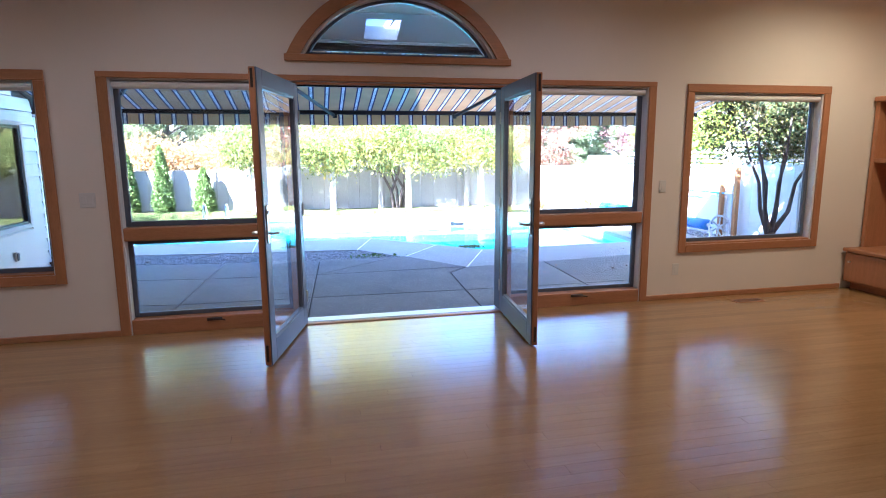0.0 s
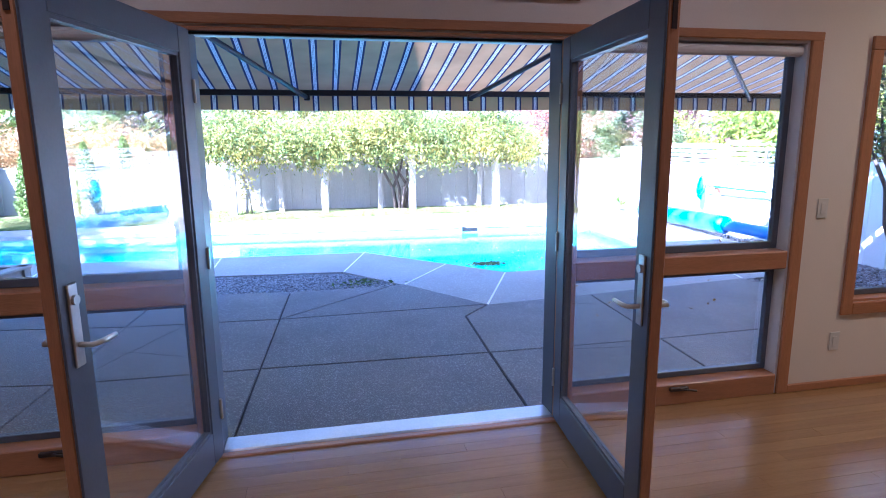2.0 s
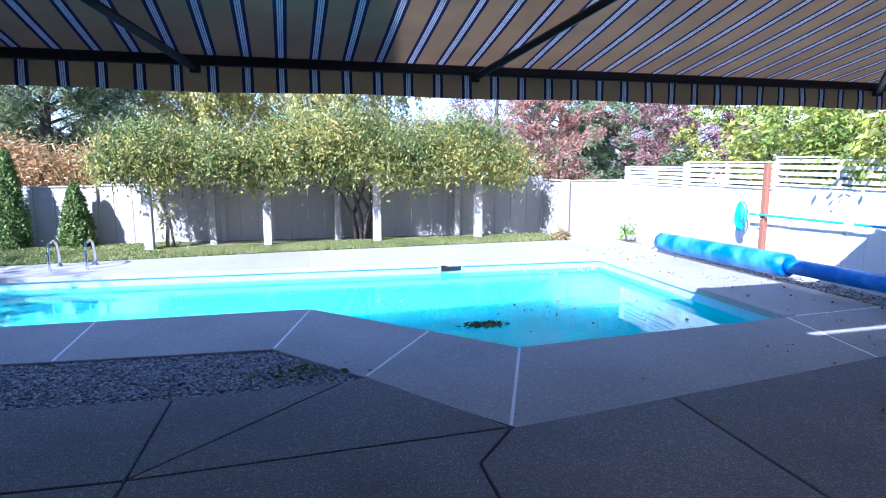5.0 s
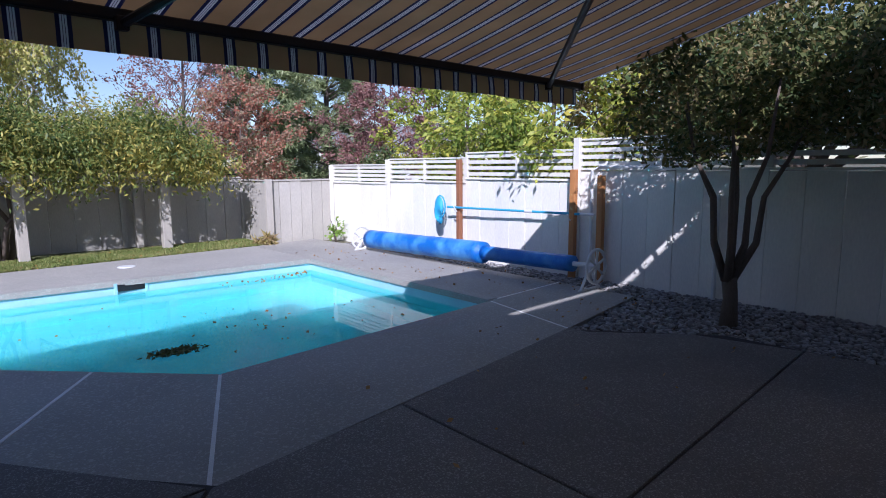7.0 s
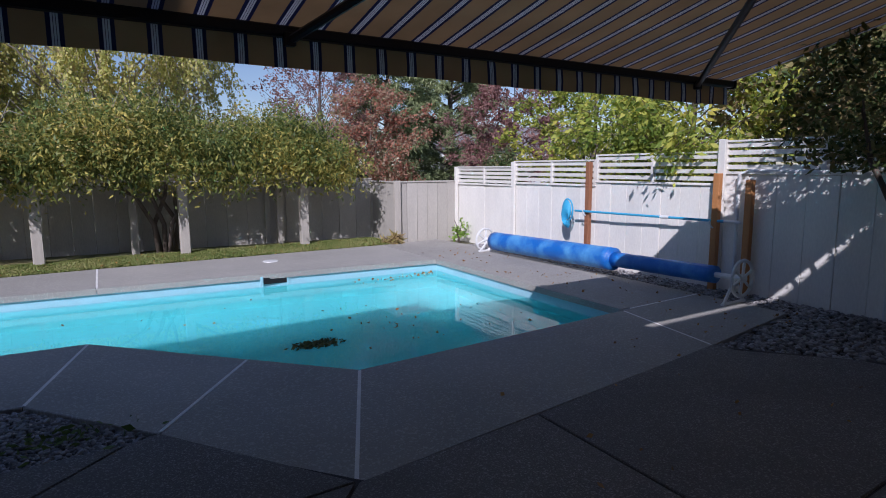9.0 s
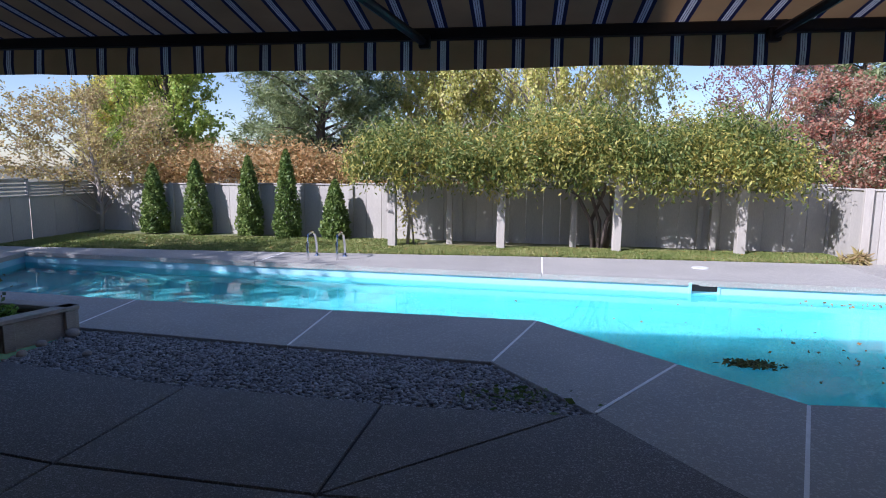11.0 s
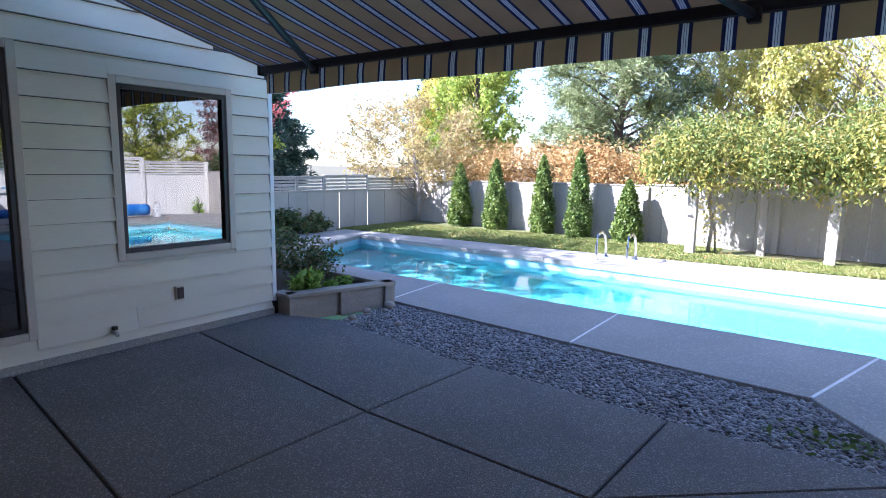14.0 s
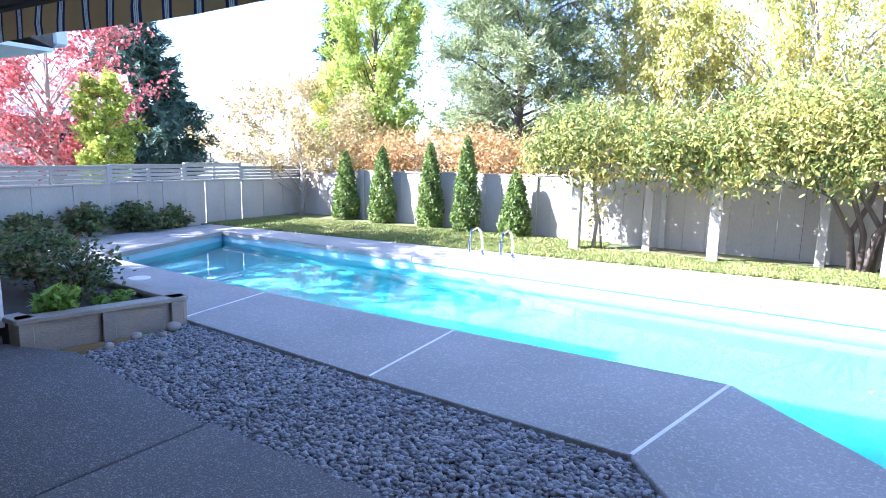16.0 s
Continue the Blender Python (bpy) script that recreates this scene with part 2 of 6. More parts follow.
FENCE = material("weathered_grey_fence", (0.44, 0.41, 0.36, 1), 0.8, 0.13, 2.0, 40, 0.12, stretch=(1.5, 1.5, 0.5), per_object=0.07)
# lighter copy of FENCE; its extra paleness stands in for full sun
FENCE_E = material("sunlit_painted_boards", (0.80, 0.77, 0.70, 1), 0.75, 0.10, 2.0, 40, 0.10, stretch=(1.5, 1.5, 0.5), per_object=0.05)
LOUVRE = material("pale_louvre_paint", (0.74, 0.71, 0.64, 1), 0.7, 0.1, 3, 50, 0.06, per_object=0.05)
CEDAR = material("orange_cedar_post", (0.46, 0.20, 0.065, 1), 0.65, 0.18, 5, 40, 0.1, stretch=(5, 5, 0.6))
REDPOST = material("rust_brown_post", (0.28, 0.115, 0.055, 1), 0.7, 0.16, 5, 40, 0.1, stretch=(5, 5, 0.6))
GREYPOST = material("bleached_post", (0.47, 0.43, 0.37, 1), 0.8, 0.15, 4, 40, 0.12, stretch=(5, 5, 0.6), per_object=0.06)
PLANTER = material("old_timber_planter", (0.38, 0.33, 0.27, 1), 0.85, 0.22, 3, 40, 0.2, stretch=(1, 1, 3), per_object=0.1)
BLUE = material("blue_bubble_cover", (0.016, 0.15, 0.52, 1), 0.4, 0.15, 3, 70, 0.3, tint=(0.10, 0.33, 0.64, 1))
NETBLUE = material("light_blue_net", (0.05, 0.38, 0.62, 1), 0.6, 0.12, 8, 90, 0.2)
WHITE = material("white_enamel", (0.72, 0.72, 0.7, 1), 0.4, 0.05, 8, 60, 0.02)
CHROME = material("polished_steel", (0.75, 0.76, 0.78, 1), 0.12, 0.03, 8, 60, 0.0, metal=1.0)
BARK = material("grey_brown_bark", (0.13, 0.10, 0.08, 1), 0.9, 0.25, 6, 40, 0.5, stretch=(3, 3, 1))
PALEBARK = material("pale_bark", (0.33, 0.29, 0.24, 1), 0.85, 0.25, 6, 40, 0.4, stretch=(3, 3, 1))
GRASS = leaf_material("lawn_blades", [srgb(74, 92, 40), srgb(98, 112, 50), srgb(122, 124, 66), srgb(146, 136, 86)], 0.3)
TURF = material("turf_ground", (0.13, 0.15, 0.055, 1), 0.95, 0.35, 0.6, 30, 0.3, tint=(0.20, 0.18, 0.08, 1))
GROUND = material("dry_ground", (0.14, 0.13, 0.08, 1), 0.95, 0.25, 0.5, 20, 0.3)
STONE = material("tan_cobble", (0.36, 0.31, 0.26, 1), 0.8, 0.2, 9, 60, 0.2)
BLACKM = material("black_rail", (0.02, 0.02, 0.022, 1), 0.5, 0.1, 8, 60, 0.02, metal=0.3)


# ---- mesh helpers ----
def mesh_from(name, verts, faces, mat, smooth=False):
    me = bpy.data.meshes.new(name)
    me.from_pydata(verts, [], faces)
    if mat:
        me.materials.append(mat)
    if smooth:
        me.polygons.foreach_set("use_smooth", [True] * len(me.polygons))
    me.update()
    return me


def put(name, me, parent=None, label="", m=None):
    ob = new(name, me)
    if parent is not None:
        ob.parent = parent
    if m is not None:
        ob.matrix_basis = m
    if label:
        ob["label"] = label
    return ob


def part(name, bm, mat, parent=None, label="", smooth=False, m=None):
    me = bpy.data.meshes.new(name)
    bm.normal_update()
    bm.to_mesh(me)
    bm.free()
    me.materials.append(mat)
    if smooth:
        me.polygons.foreach_set("use_smooth", [True] * len(me.polygons))
    return put(name, me, parent, label, m)


def thing(name, at, label, category, group="", kind=""):
    ob = new(name)
    ob.matrix_basis = at if isinstance(at, Matrix) else pose(*at)
    ob.empty_display_size = 0.1
    return tagged(ob, label, category, group, kind)


def add_box(bm, x0, x1, y0, y1, z0, z1, bevel=0.0, m=None):
    vs = [bm.verts.new(p) for p in ((x0, y0, z0), (x1, y0, z0), (x1, y1, z0), (x0, y1, z0), (x0, y0, z1), (x1, y0, z1), (x1, y1, z1), (x0, y1, z1))]
    fs = [bm.faces.new([vs[i] for i in q]) for q in ((3, 2, 1, 0), (4, 5, 6, 7), (0, 1, 5, 4), (1, 2, 6, 5), (2, 3, 7, 6), (3, 0, 4, 7))]
    if bevel:
        es = list({e for f in fs for e in f.edges})
        r = bmesh.ops.bevel(bm, geom=es, offset=bevel, segments=1, affect="EDGES", profile=0.5)
        vs = list({v for f in r["faces"] for v in f.verts} | {v for v in vs if v.is_valid})
    if m is not None:
        bmesh.ops.transform(bm, matrix=m, verts=[v for v in vs if v.is_valid])
    return bm


def box(x0, x1, y0, y1, z0, z1, bevel=0.0, m=None):
    return add_box(bmesh.new(), x0, x1, y0, y1, z0, z1, bevel, m)


def add_tube(bm, points, radii, sides=8, close=False):
    """A tube along points."""
    pts = [Vector(p) for p in points]
    if not isinstance(radii, (list, tuple)):
        radii = [radii] * len(pts)
    rings = []
    up = Vector((0.123, 0.31, 0.94)).normalized()
    for i, p in enumerate(pts):
        d = (pts[min(i + 1, len(pts) - 1)] - pts[max(i - 1, 0)])
        if close:
            d = pts[(i + 1) % len(pts)] - pts[i - 1]
        d.normalize()
        a = d.cross(up)
        if a.length < 0.05:
            a = d.cross(Vector((1, 0, 0)))
        a.normalize()
        b = d.cross(a)
        rings.append([bm.verts.new(p + (a * math.cos(t) + b * math.sin(t)) * radii[i]) for t in [2 * math.pi * k / sides for k in range(sides)]])
    n = len(rings)
    for i in range(n if close else n - 1):
        r, s = rings[i], rings[(i + 1) % n]
        for k in range(sides):
            bm.faces.new((r[k], r[(k + 1) % sides], s[(k + 1) % sides], s[k]))
    if not close:
        bm.faces.new(rings[0][::-1])
        bm.faces.new(rings[-1])
    return bm


def tube(points, radii, sides=8, close=False):
    return add_tube(bmesh.new(), points, radii, sides, close)


def prism(name, poly, z0, z1, mat, parent=None, label="", chamfer=0.006):
    """A flat slab with the outline poly and a softened upper edge."""
    area = sum(poly[i - 1][0] * poly[i][1] - poly[i][0] * poly[i - 1][1] for i in range(len(poly)))
    poly = poly if area > 0 else poly[::-1]
    n = len(poly)
    cx, cy = sum(p[0] for p in poly) / n, sum(p[1] for p in poly) / n
    ins = []
    for i, (x, y) in enumerate(poly):
        d = Vector((cx - x, cy - y)).normalized() * chamfer
        ins.append((x + d.x, y + d.y))
    verts = [(x, y, z0) for x, y in poly] + [(x, y, z1 - chamfer) for x, y in poly] + [(x, y, z1) for x, y in ins]
    faces = [tuple(range(n))[::-1], tuple(range(2 * n, 3 * n))]
    for i in range(n):
        j = (i + 1) % n
        faces += [(i, j, n + j, n + i), (n + i, n + j, 2 * n + j, 2 * n + i)]
    return put(name, mesh_from(name, verts, faces, mat), parent, label)


def inset(poly, gap):
    """The outline moved inward by gap."""
    area = sum(poly[i - 1][0] * poly[i][1] - poly[i][0] * poly[i - 1][1] for i in range(len(poly)))
    poly = poly if area > 0 else poly[::-1]
    out, n = [], len(poly)
    for i in range(n):
        a, b, c = Vector(poly[i - 1]), Vector(poly[i]), Vector(poly[(i + 1) % n])
        u, v = (b - a).normalized(), (c - b).normalized()
        nu, nv = Vector((-u.y, u.x)), Vector((-v.y, v.x))
        s = (nu + nv)
        s = s / max(0.3, s.length_squared / 2)
        out.append(tuple(b + s * gap))
    return out


rng = np.random.default_rng(7)


def leaf_mesh(name, centres, size, mat, long=1.6, droop=0.4, spread=0.35, dirs=None, loose=0.5):
    """Many small pointed leaves, each an island of four triangles or two, at the centres."""
    c = np.asarray(centres, float)
    n = len(c)
    d = rng.normal(size=(n, 3))
    d[:, 2] = d[:, 2] * 0.5 - droop
    if dirs is not None:
        d = np.asarray(dirs, float) + d * loose
    d /= np.linalg.norm(d, axis=1)[:, None]
    s = np.cross(d, rng.normal(size=(n, 3)))
    s /= np.linalg.norm(s, axis=1)[:, None] + 1e-9
    k = size * (1 + spread * rng.uniform(-1, 1, (n, 1)))
    L, W = d * k * long * 0.5, s * k * 0.5
    v = np.stack([c - L, c + W - L * 0.1, c + L, c - W - L * 0.1], 1).reshape(-1, 3)
    f = np.arange(4 * n).reshape(-1, 4)
    me = bpy.data.meshes.new(name)
    me.vertices.add(4 * n)
    me.vertices.foreach_set("co", v.ravel())
    me.loops.add(4 * n)
    me.loops.foreach_set("vertex_index", f.ravel())
    me.polygons.add(n)
    me.polygons.foreach_set("loop_start", np.arange(0, 4 * n, 4))
    me.materials.append(mat)
    me.update(calc_edges=True)
    return me


def clumps(count, blobs, per, tight=0.3):
    """Points in uneven clumps filling a few ellipsoids: blobs of (x, y, z, rx, ry, rz)."""
    vol = np.array([b[3] * b[4] * b[5] for b in blobs])
    pick = rng.choice(len(blobs), size=count, p=vol / vol.sum())
    out = []
    for i in pick:
        x, y, z, rx, ry, rz = blobs[i]
        d = rng.normal(size=3)
        d /= np.linalg.norm(d)
        r = rng.uniform(0.35, 1.0) ** 0.5
        c = np.array([x + d[0] * rx * r, y + d[1] * ry * r, z + d[2] * rz * r])
        out.append(c + rng.normal(size=(per, 3)) * tight * np.array([1, 1, 0.7]))
    return np.concatenate(out)


# ---- house: room, walls and openings ----
WT = 0.16          # wall thickness; the room's face of the garden wall lies at y = 0
RX0, RX1, RY0, TOP = -6.2, 5.25, -7.2, 3.2
UL, UR, UT = -2.33, 2.245, 2.04         # the door unit's opening
WL0, WL1, WLB, WLT = -3.95, -2.83, 0.53, 2.01
WR0, WR1, WRB, WRT = 2.72, 4.18, 0.54, 2.0
AX, AZ, AHALF, ARISE = -0.06, 2.25, 0.83, 0.50   # arched light: middle, foot, half width, rise
AR = (AHALF ** 2 + ARISE ** 2) / (2 * ARISE)


def arch_z(x):
    return AZ + ARISE - AR + math.sqrt(max(0, AR * AR - (x - AX) ** 2))


def garden_wall():
    bm = bmesh.new()
    for x0, x1, z0, z1 in ((RX0, WL0, -0.1, TOP), (WL0, WL1, -0.1, WLB), (WL0, WL1, WLT, TOP), (WL1, UL, -0.1, TOP), (UL, AX - AHALF, UT, TOP),
                           (AX - AHALF, AX + AHALF, UT, AZ), (AX + AHALF, UR, UT, TOP), (UR, WR0, -0.1, TOP), (WR0, WR1, -0.1, WRB), (WR0, WR1, WRT, TOP),
                           (WR1, RX1 + 0.15, -0.1, TOP)):
        add_box(bm, x0, x1, 0, WT, z0, z1)
    n = 24
    xs = [AX - AHALF + 2 * AHALF * i / n for i in range(n + 1)]
    for a, b in zip(xs, xs[1:]):
        vs = [bm.verts.new(p) for p in ((a, 0, arch_z(a)), (b, 0, arch_z(b)), (b, WT, arch_z(b)), (a, WT, arch_z(a)), (a, 0, TOP), (b, 0, TOP), (b, WT, TOP), (a, WT, TOP))]
        for q in ((3, 2, 1, 0), (4, 5, 6, 7), (0, 1, 5, 4), (2, 3, 7, 6)):
            bm.faces.new([vs[i] for i in q])
    return tagged(part("wall_north", bm, PAINT), "cream painted plaster wall with timber-framed openings", "wall", kind="structure")


garden_wall()
tagged(part("wall_south", box(RX0 - 0.15, RX1 + 0.15, RY0 - 0.15, RY0, -0.1, TOP), PAINT), "plain cream painted room wall", "wall", kind="structure")
tagged(part("wall_west", box(RX0 - 0.15, RX0, RY0, 0, -0.1, TOP), PAINT), "plain cream painted room wall", "wall", kind="structure")
tagged(part("wall_east", box(RX1, RX1 + 0.15, RY0, 0, -0.1, TOP), PAINT), "plain cream painted room wall", "wall", kind="structure")
tagged(part("ceiling", box(RX0 - 0.15, RX1 + 0.15, RY0 - 0.15, WT, TOP, TOP + 0.12), CEIL), "plain warm white ceiling", "ceiling", kind="structure")
sub = tagged(part("floor", box(RX0, RX1, RY0, WT - 0.02, -0.12, -0.012), OAK_REST), "glossy golden oak strip floor", "floor", kind="structure")

# shoe moulding along the garden wall
for x0, x1 in ((RX0, UL - 0.07), (UR + 0.07, 4.6)):
    tagged(part("baseboard", box(x0, x1, -0.02, -0.002, 0, 0.05, 0.005), FIR_X), "low stained wood baseboard", "baseboard", kind="structure")


def casing(name, x0, x1, z0, z1, label, w=0.075, sill=True):
    """Flat timber casing round an opening, on the room's side, with a lining through the wall."""
    t = thing(name, (0, 0, 0), label, "window", kind="structure")
    part("casing", box(x0 - w, x0, -0.02, -0.001, z0 - (w if sill else 0), z1, 0.004), FIR, t)
    part("casing", box(x1, x1 + w, -0.02, -0.001, z0 - (w if sill else 0), z1, 0.004), FIR, t)
    part("casing", box(x0 - w, x1 + w, -0.022, -0.001, z1, z1 + (w if sill else 0.045), 0.004), FIR_X, t)
    if sill:
        part("casing", box(x0, x1, -0.022, -0.001, z0 - w, z0, 0.004), FIR_X, t)
    part("lining", box(x0, x0 + 0.012, 0.0, WT, z0, z1), SHADE, t)
    part("lining", box(x1 - 0.012, x1, 0.0, WT, z0, z1), SHADE, t)
    part("lining", box(x0 + 0.012, x1 - 0.012, 0.0, WT, z1 - 0.012, z1), SHADE, t)
    if sill:
        part("window_sill", box(x0 + 0.012, x1 - 0.012, 0.0, WT, z0, z0 + 0.015), FIR_X, t)
    return t


def sash(t, x0, x1, z0, z1, y=0.1, w=0.035, mat=None):
    """A glazed frame inside an opening."""
    mat = mat or CLAD
    part("window_frame", box(x0, x0 + w, y - 0.02, y + 0.02, z0, z1, 0.003), mat, t)
    part("window_frame", box(x1 - w, x1, y - 0.02, y + 0.02, z0, z1, 0.003), mat, t)
    part("window_frame", box(x0 + w, x1 - w, y - 0.02, y + 0.02, z1 - w, z1, 0.003), mat, t)
    part("window_frame", box(x0 + w, x1 - w, y - 0.02, y + 0.02, z0, z0 + w, 0.003), mat, t)
    p = part("pane", box(x0 + w, x1 - w, y - 0.003, y + 0.003, z0 + w, z1 - w), GLASS, t)
    p.visible_shadow = False
    return p


def blind(t, x0, x1, z1):
    """A rolled-up blind under the head of a window."""
    bm = tube([(x0, 0.035, z1 - 0.035), (x1, 0.035, z1 - 0.035)], 0.03, 12)
    part("rolled_blind", bm, SHADE, t, "rolled-up white blind")


def crank(t, x, z):
    bm = box(x - 0.06, x + 0.06, -0.035, -0.012, z - 0.012, z + 0.012, 0.005)
    add_tube(bm, [(x, -0.03, z), (x + 0.03, -0.055, z + 0.005), (x + 0.09, -0.06, z - 0.004)], 0.007, 6)
    part("crank_handle", bm, CRANK, t, "dark bronze window crank")


w1 = casing("window_1", WL0, WL1, WLB, WLT, "fixed garden window in a stained fir casing")
sash(w1, WL0 + 0.014, WL1 - 0.014, WLB + 0.016, WLT - 0.014)
blind(w1, WL0 + 0.02, WL1 - 0.02, WLT - 0.01)
w2 = casing("window_2", WR0, WR1, WRB, WRT, "fixed garden window in a stained fir casing")
sash(w2, WR0 + 0.014, WR1 - 0.014, WRB + 0.016, WRT - 0.014)
blind(w2, WR0 + 0.02, WR1 - 0.02, WRT - 0.01)
part("sash_lock", box(WR1 - 0.035, WR1 - 0.015, -0.012, 0.01, 1.04, 1.10, 0.004), PLASTIC, w2)

# the door unit: posts, transom bars, sidelights
DL, DR = -0.935, 0.815
unit = casing("door_frame", UL, UR, 0.0, UT, "stained fir frame of a double garden door with sidelights", sill=False)
unit["category"] = "door frame"
for x0, x1 in ((DL - 0.11, DL), (DR, DR + 0.11)):
    part("door_post", box(x0, x1, -0.018, 0.012, 0, UT - 0.013, 0.004), FIR, unit)
    part("clad_post", box(x0, x1, 0.013, WT + 0.01, 0, UT - 0.013, 0.004), CLAD, unit, "blue-grey clad door post")
part("head_jamb", box(DL, DR, -0.016, 0.012, UT - 0.03, UT - 0.013, 0.002), FIR_X, unit)
part("clad_head", box(DL, DR, 0.013, WT + 0.01, UT - 0.03, UT - 0.013, 0.002), CLAD, unit, "blue-grey clad door head")
part("weather_strip", box(DL, DR, 0.02, 0.05, UT - 0.042, UT - 0.031), BLACKM, unit)
for x0, x1 in ((UL + 0.012, DL - 0.11), (DR + 0.11, UR - 0.012)):
    part("transom_bar", box(x0, x1, -0.012, WT - 0.02, 0.775, 0.88, 0.006), FIR_X, unit)
    part("bottom_rail", box(x0, x1, -0.014, WT - 0.02, 0.0, 0.125, 0.005), FIR_X, unit)
    sash(unit, x0, x1, 0.882, UT - 0.014, 0.1, 0.04)
    sash(unit, x0, x1, 0.127, 0.773, 0.1, 0.035)
    bm = tube([(x0 + 0.01, 0.04, UT - 0.05), (x1 - 0.01, 0.04, UT - 0.05)], 0.03, 12)
    part("rolled_blind", bm, SHADE, unit, "rolled-up white blind")
    crank(unit, (x0 + x1) / 2, 0.1)
sill = thing("door_sill", (0, 0, 0), "pale aluminium threshold of the garden door", "threshold", kind="structure")
part("threshold", box(DL, DR, -0.012, 0.13, -0.13, 0.016, 0.008), ALU, sill)
part("wood_nosing", box(DL, DR, -0.06, -0.014, -0.012, 0.010, 0.006), FIR_X, sill)

# arched light over the doors
arch = thing("window_3", (0, 0, 0), "arched window above the garden door in a fir casing", "window", kind="structure")


def arch_band(r_in, r_out, y0, y1, foot, mat, name):
    bm = bmesh.new()
    n = 28
    cz = AZ + ARISE - AR
    rows = []
    for i in range(n + 1):
        half = math.asin(min(1, AHALF / AR)) + 0.06
        a = -half + 2 * half * i / n
        row = []
        for r, y in ((r_in, y0), (r_out, y0), (r_out, y1), (r_in, y1)):
            row.append(bm.verts.new((AX + math.sin(a) * r, y, max(foot, cz + math.cos(a) * r))))
        rows.append(row)
    for p, q in zip(rows, rows[1:]):
        for k in range(4):
            bm.faces.new((p[k], p[(k + 1) % 4], q[(k + 1) % 4], q[k]))
    return part(name, bm, mat, arch)


arch_band(AR - 0.004, AR + 0.095, -0.022, -0.001, AZ - 0.05, FIR_X, "arch_casing")
part("casing", box(AX - AHALF - 0.125, AX + AHALF + 0.125, -0.026, -0.001, AZ - 0.055, AZ, 0.004), FIR_X, arch)
arch_band(AR - 0.03, AR - 0.005, 0.0, WT, AZ, SHADE, "arch_lining")
arch_band(AR - 0.055, AR - 0.031, 0.08, 0.12, AZ, CLAD, "arch_frame")
part("window_frame", box(AX - AHALF, AX + AHALF, 0.08, 0.12, AZ + 0.001, AZ + 0.03), CLAD, arch)
bm = bmesh.new()
fan = [bm.verts.new((AX + AHALF * (2 * i / 24 - 1), 0.1, max(AZ, arch_z(AX + AHALF * (2 * i / 24 - 1)) - 0.03))) for i in range(25)]
back = [bm.verts.new(v.co + Vector((0, 0.006, 0))) for v in fan]
bm.faces.new(fan)
bm.faces.new(back[::-1])
for i in range(25):
    j = (i + 1) % 25
    bm.faces.new((fan[j], fan[i], back[i], back[j]))
bmesh.ops.recalc_face_normals(bm, faces=bm.faces)
part("pane", bm, GLASS, arch).visible_shadow = False


# door leaves, standing open into the room
def door_leaf(name, hinge, turn, side, label):
    """side +1: the leaf runs towards +x of its hinge when shut. Its garden face is clad, the room face timber."""
    W, B, T = 1.02, 0.014, UT - 0.03
    t = thing(name, pose(*hinge, 0, 0, turn), label, "door")
    f = lambda a, b: (min(side * a, side * b), max(side * a, side * b))
    ys = (-0.045, -0.004)
    for u0, u1, z0, z1, nm in ((0, 0.105, B, T, "stile"), (W - 0.115, W, B, T, "stile"), (0.105, W - 0.115, T - 0.11, T, "rail"), (0.105, W - 0.115, B, B + 0.16, "rail")):
        x0, x1 = f(u0, u1)
        part(nm, box(x0, x1, ys[0], ys[1], z0, z1, 0.003), FIR if nm == "stile" else FIR_X, t)
        part("cladding", box(x0, x1, -0.003, 0.006, z0, z1, 0.003), CLAD, t, "blue-grey metal cladding")
    for u0, u1, z0, z1 in ((0.105, 0.12, B + 0.16, T - 0.11), (W - 0.13, W - 0.115, B + 0.16, T - 0.11), (0.12, W - 0.13, T - 0.125, T - 0.11), (0.12, W - 0.13, B + 0.16, B + 0.175)):
        x0, x1 = f(u0, u1)
        part("glazing_bead", box(x0, x1, -0.035, 0.0, z0, z1), CLAD, t)
    x0, x1 = f(0.12, W - 0.13)
    part("pane", box(x0, x1, -0.022, -0.016, B + 0.175, T - 0.125), GLASS, t).visible_shadow = False
    for y, sgn in ((0.006, 1), (-0.045, -1)):
        x0, x1 = f(W - 0.08, W - 0.035)
        ya, yb = sorted((y, y + sgn * 0.008))
        h = part("lock_plate", box(x0, x1, ya, yb, 0.86, 1.12, 0.003), BRASS, t, "brushed nickel lock plate")
        c = side * (W - 0.057)
        lev = tube([(c, y, 0.93), (c, y + sgn * 0.05, 0.93), (c - side * 0.03, y + sgn * 0.06, 0.93), (c - side * 0.11, y + sgn * 0.055, 0.925)], 0.009, 8)
        part("lever", lev, BRASS, h, smooth=True)
        part("cylinder", tube([(c, y, 1.07), (c, y + sgn * 0.018, 1.07)], 0.016, 10), BRASS, h)
    for z in (0.25, 1.0, 1.75):
        part("hinge", tube([(0, 0.008, z - 0.05), (0, 0.008, z + 0.05)], 0.009, 8), BRASS, t)
    for z in (0.1, T - 0.07):
        xe = side * W
        part("edge_bolt", box(min(xe, xe + side * 0.004), max(xe, xe + side * 0.004), -0.033, -0.016, z - 0.06, z + 0.06), CRANK, t)
    return t


door_leaf("door_1", (DL + 0.005, -0.03, 0), -103, 1, "open glazed door leaf, grey clad outside, timber edge")
door_leaf("door_2", (DR - 0.005, -0.03, 0), 85.5, -1, "open glazed door leaf, grey clad outside, timber edge")

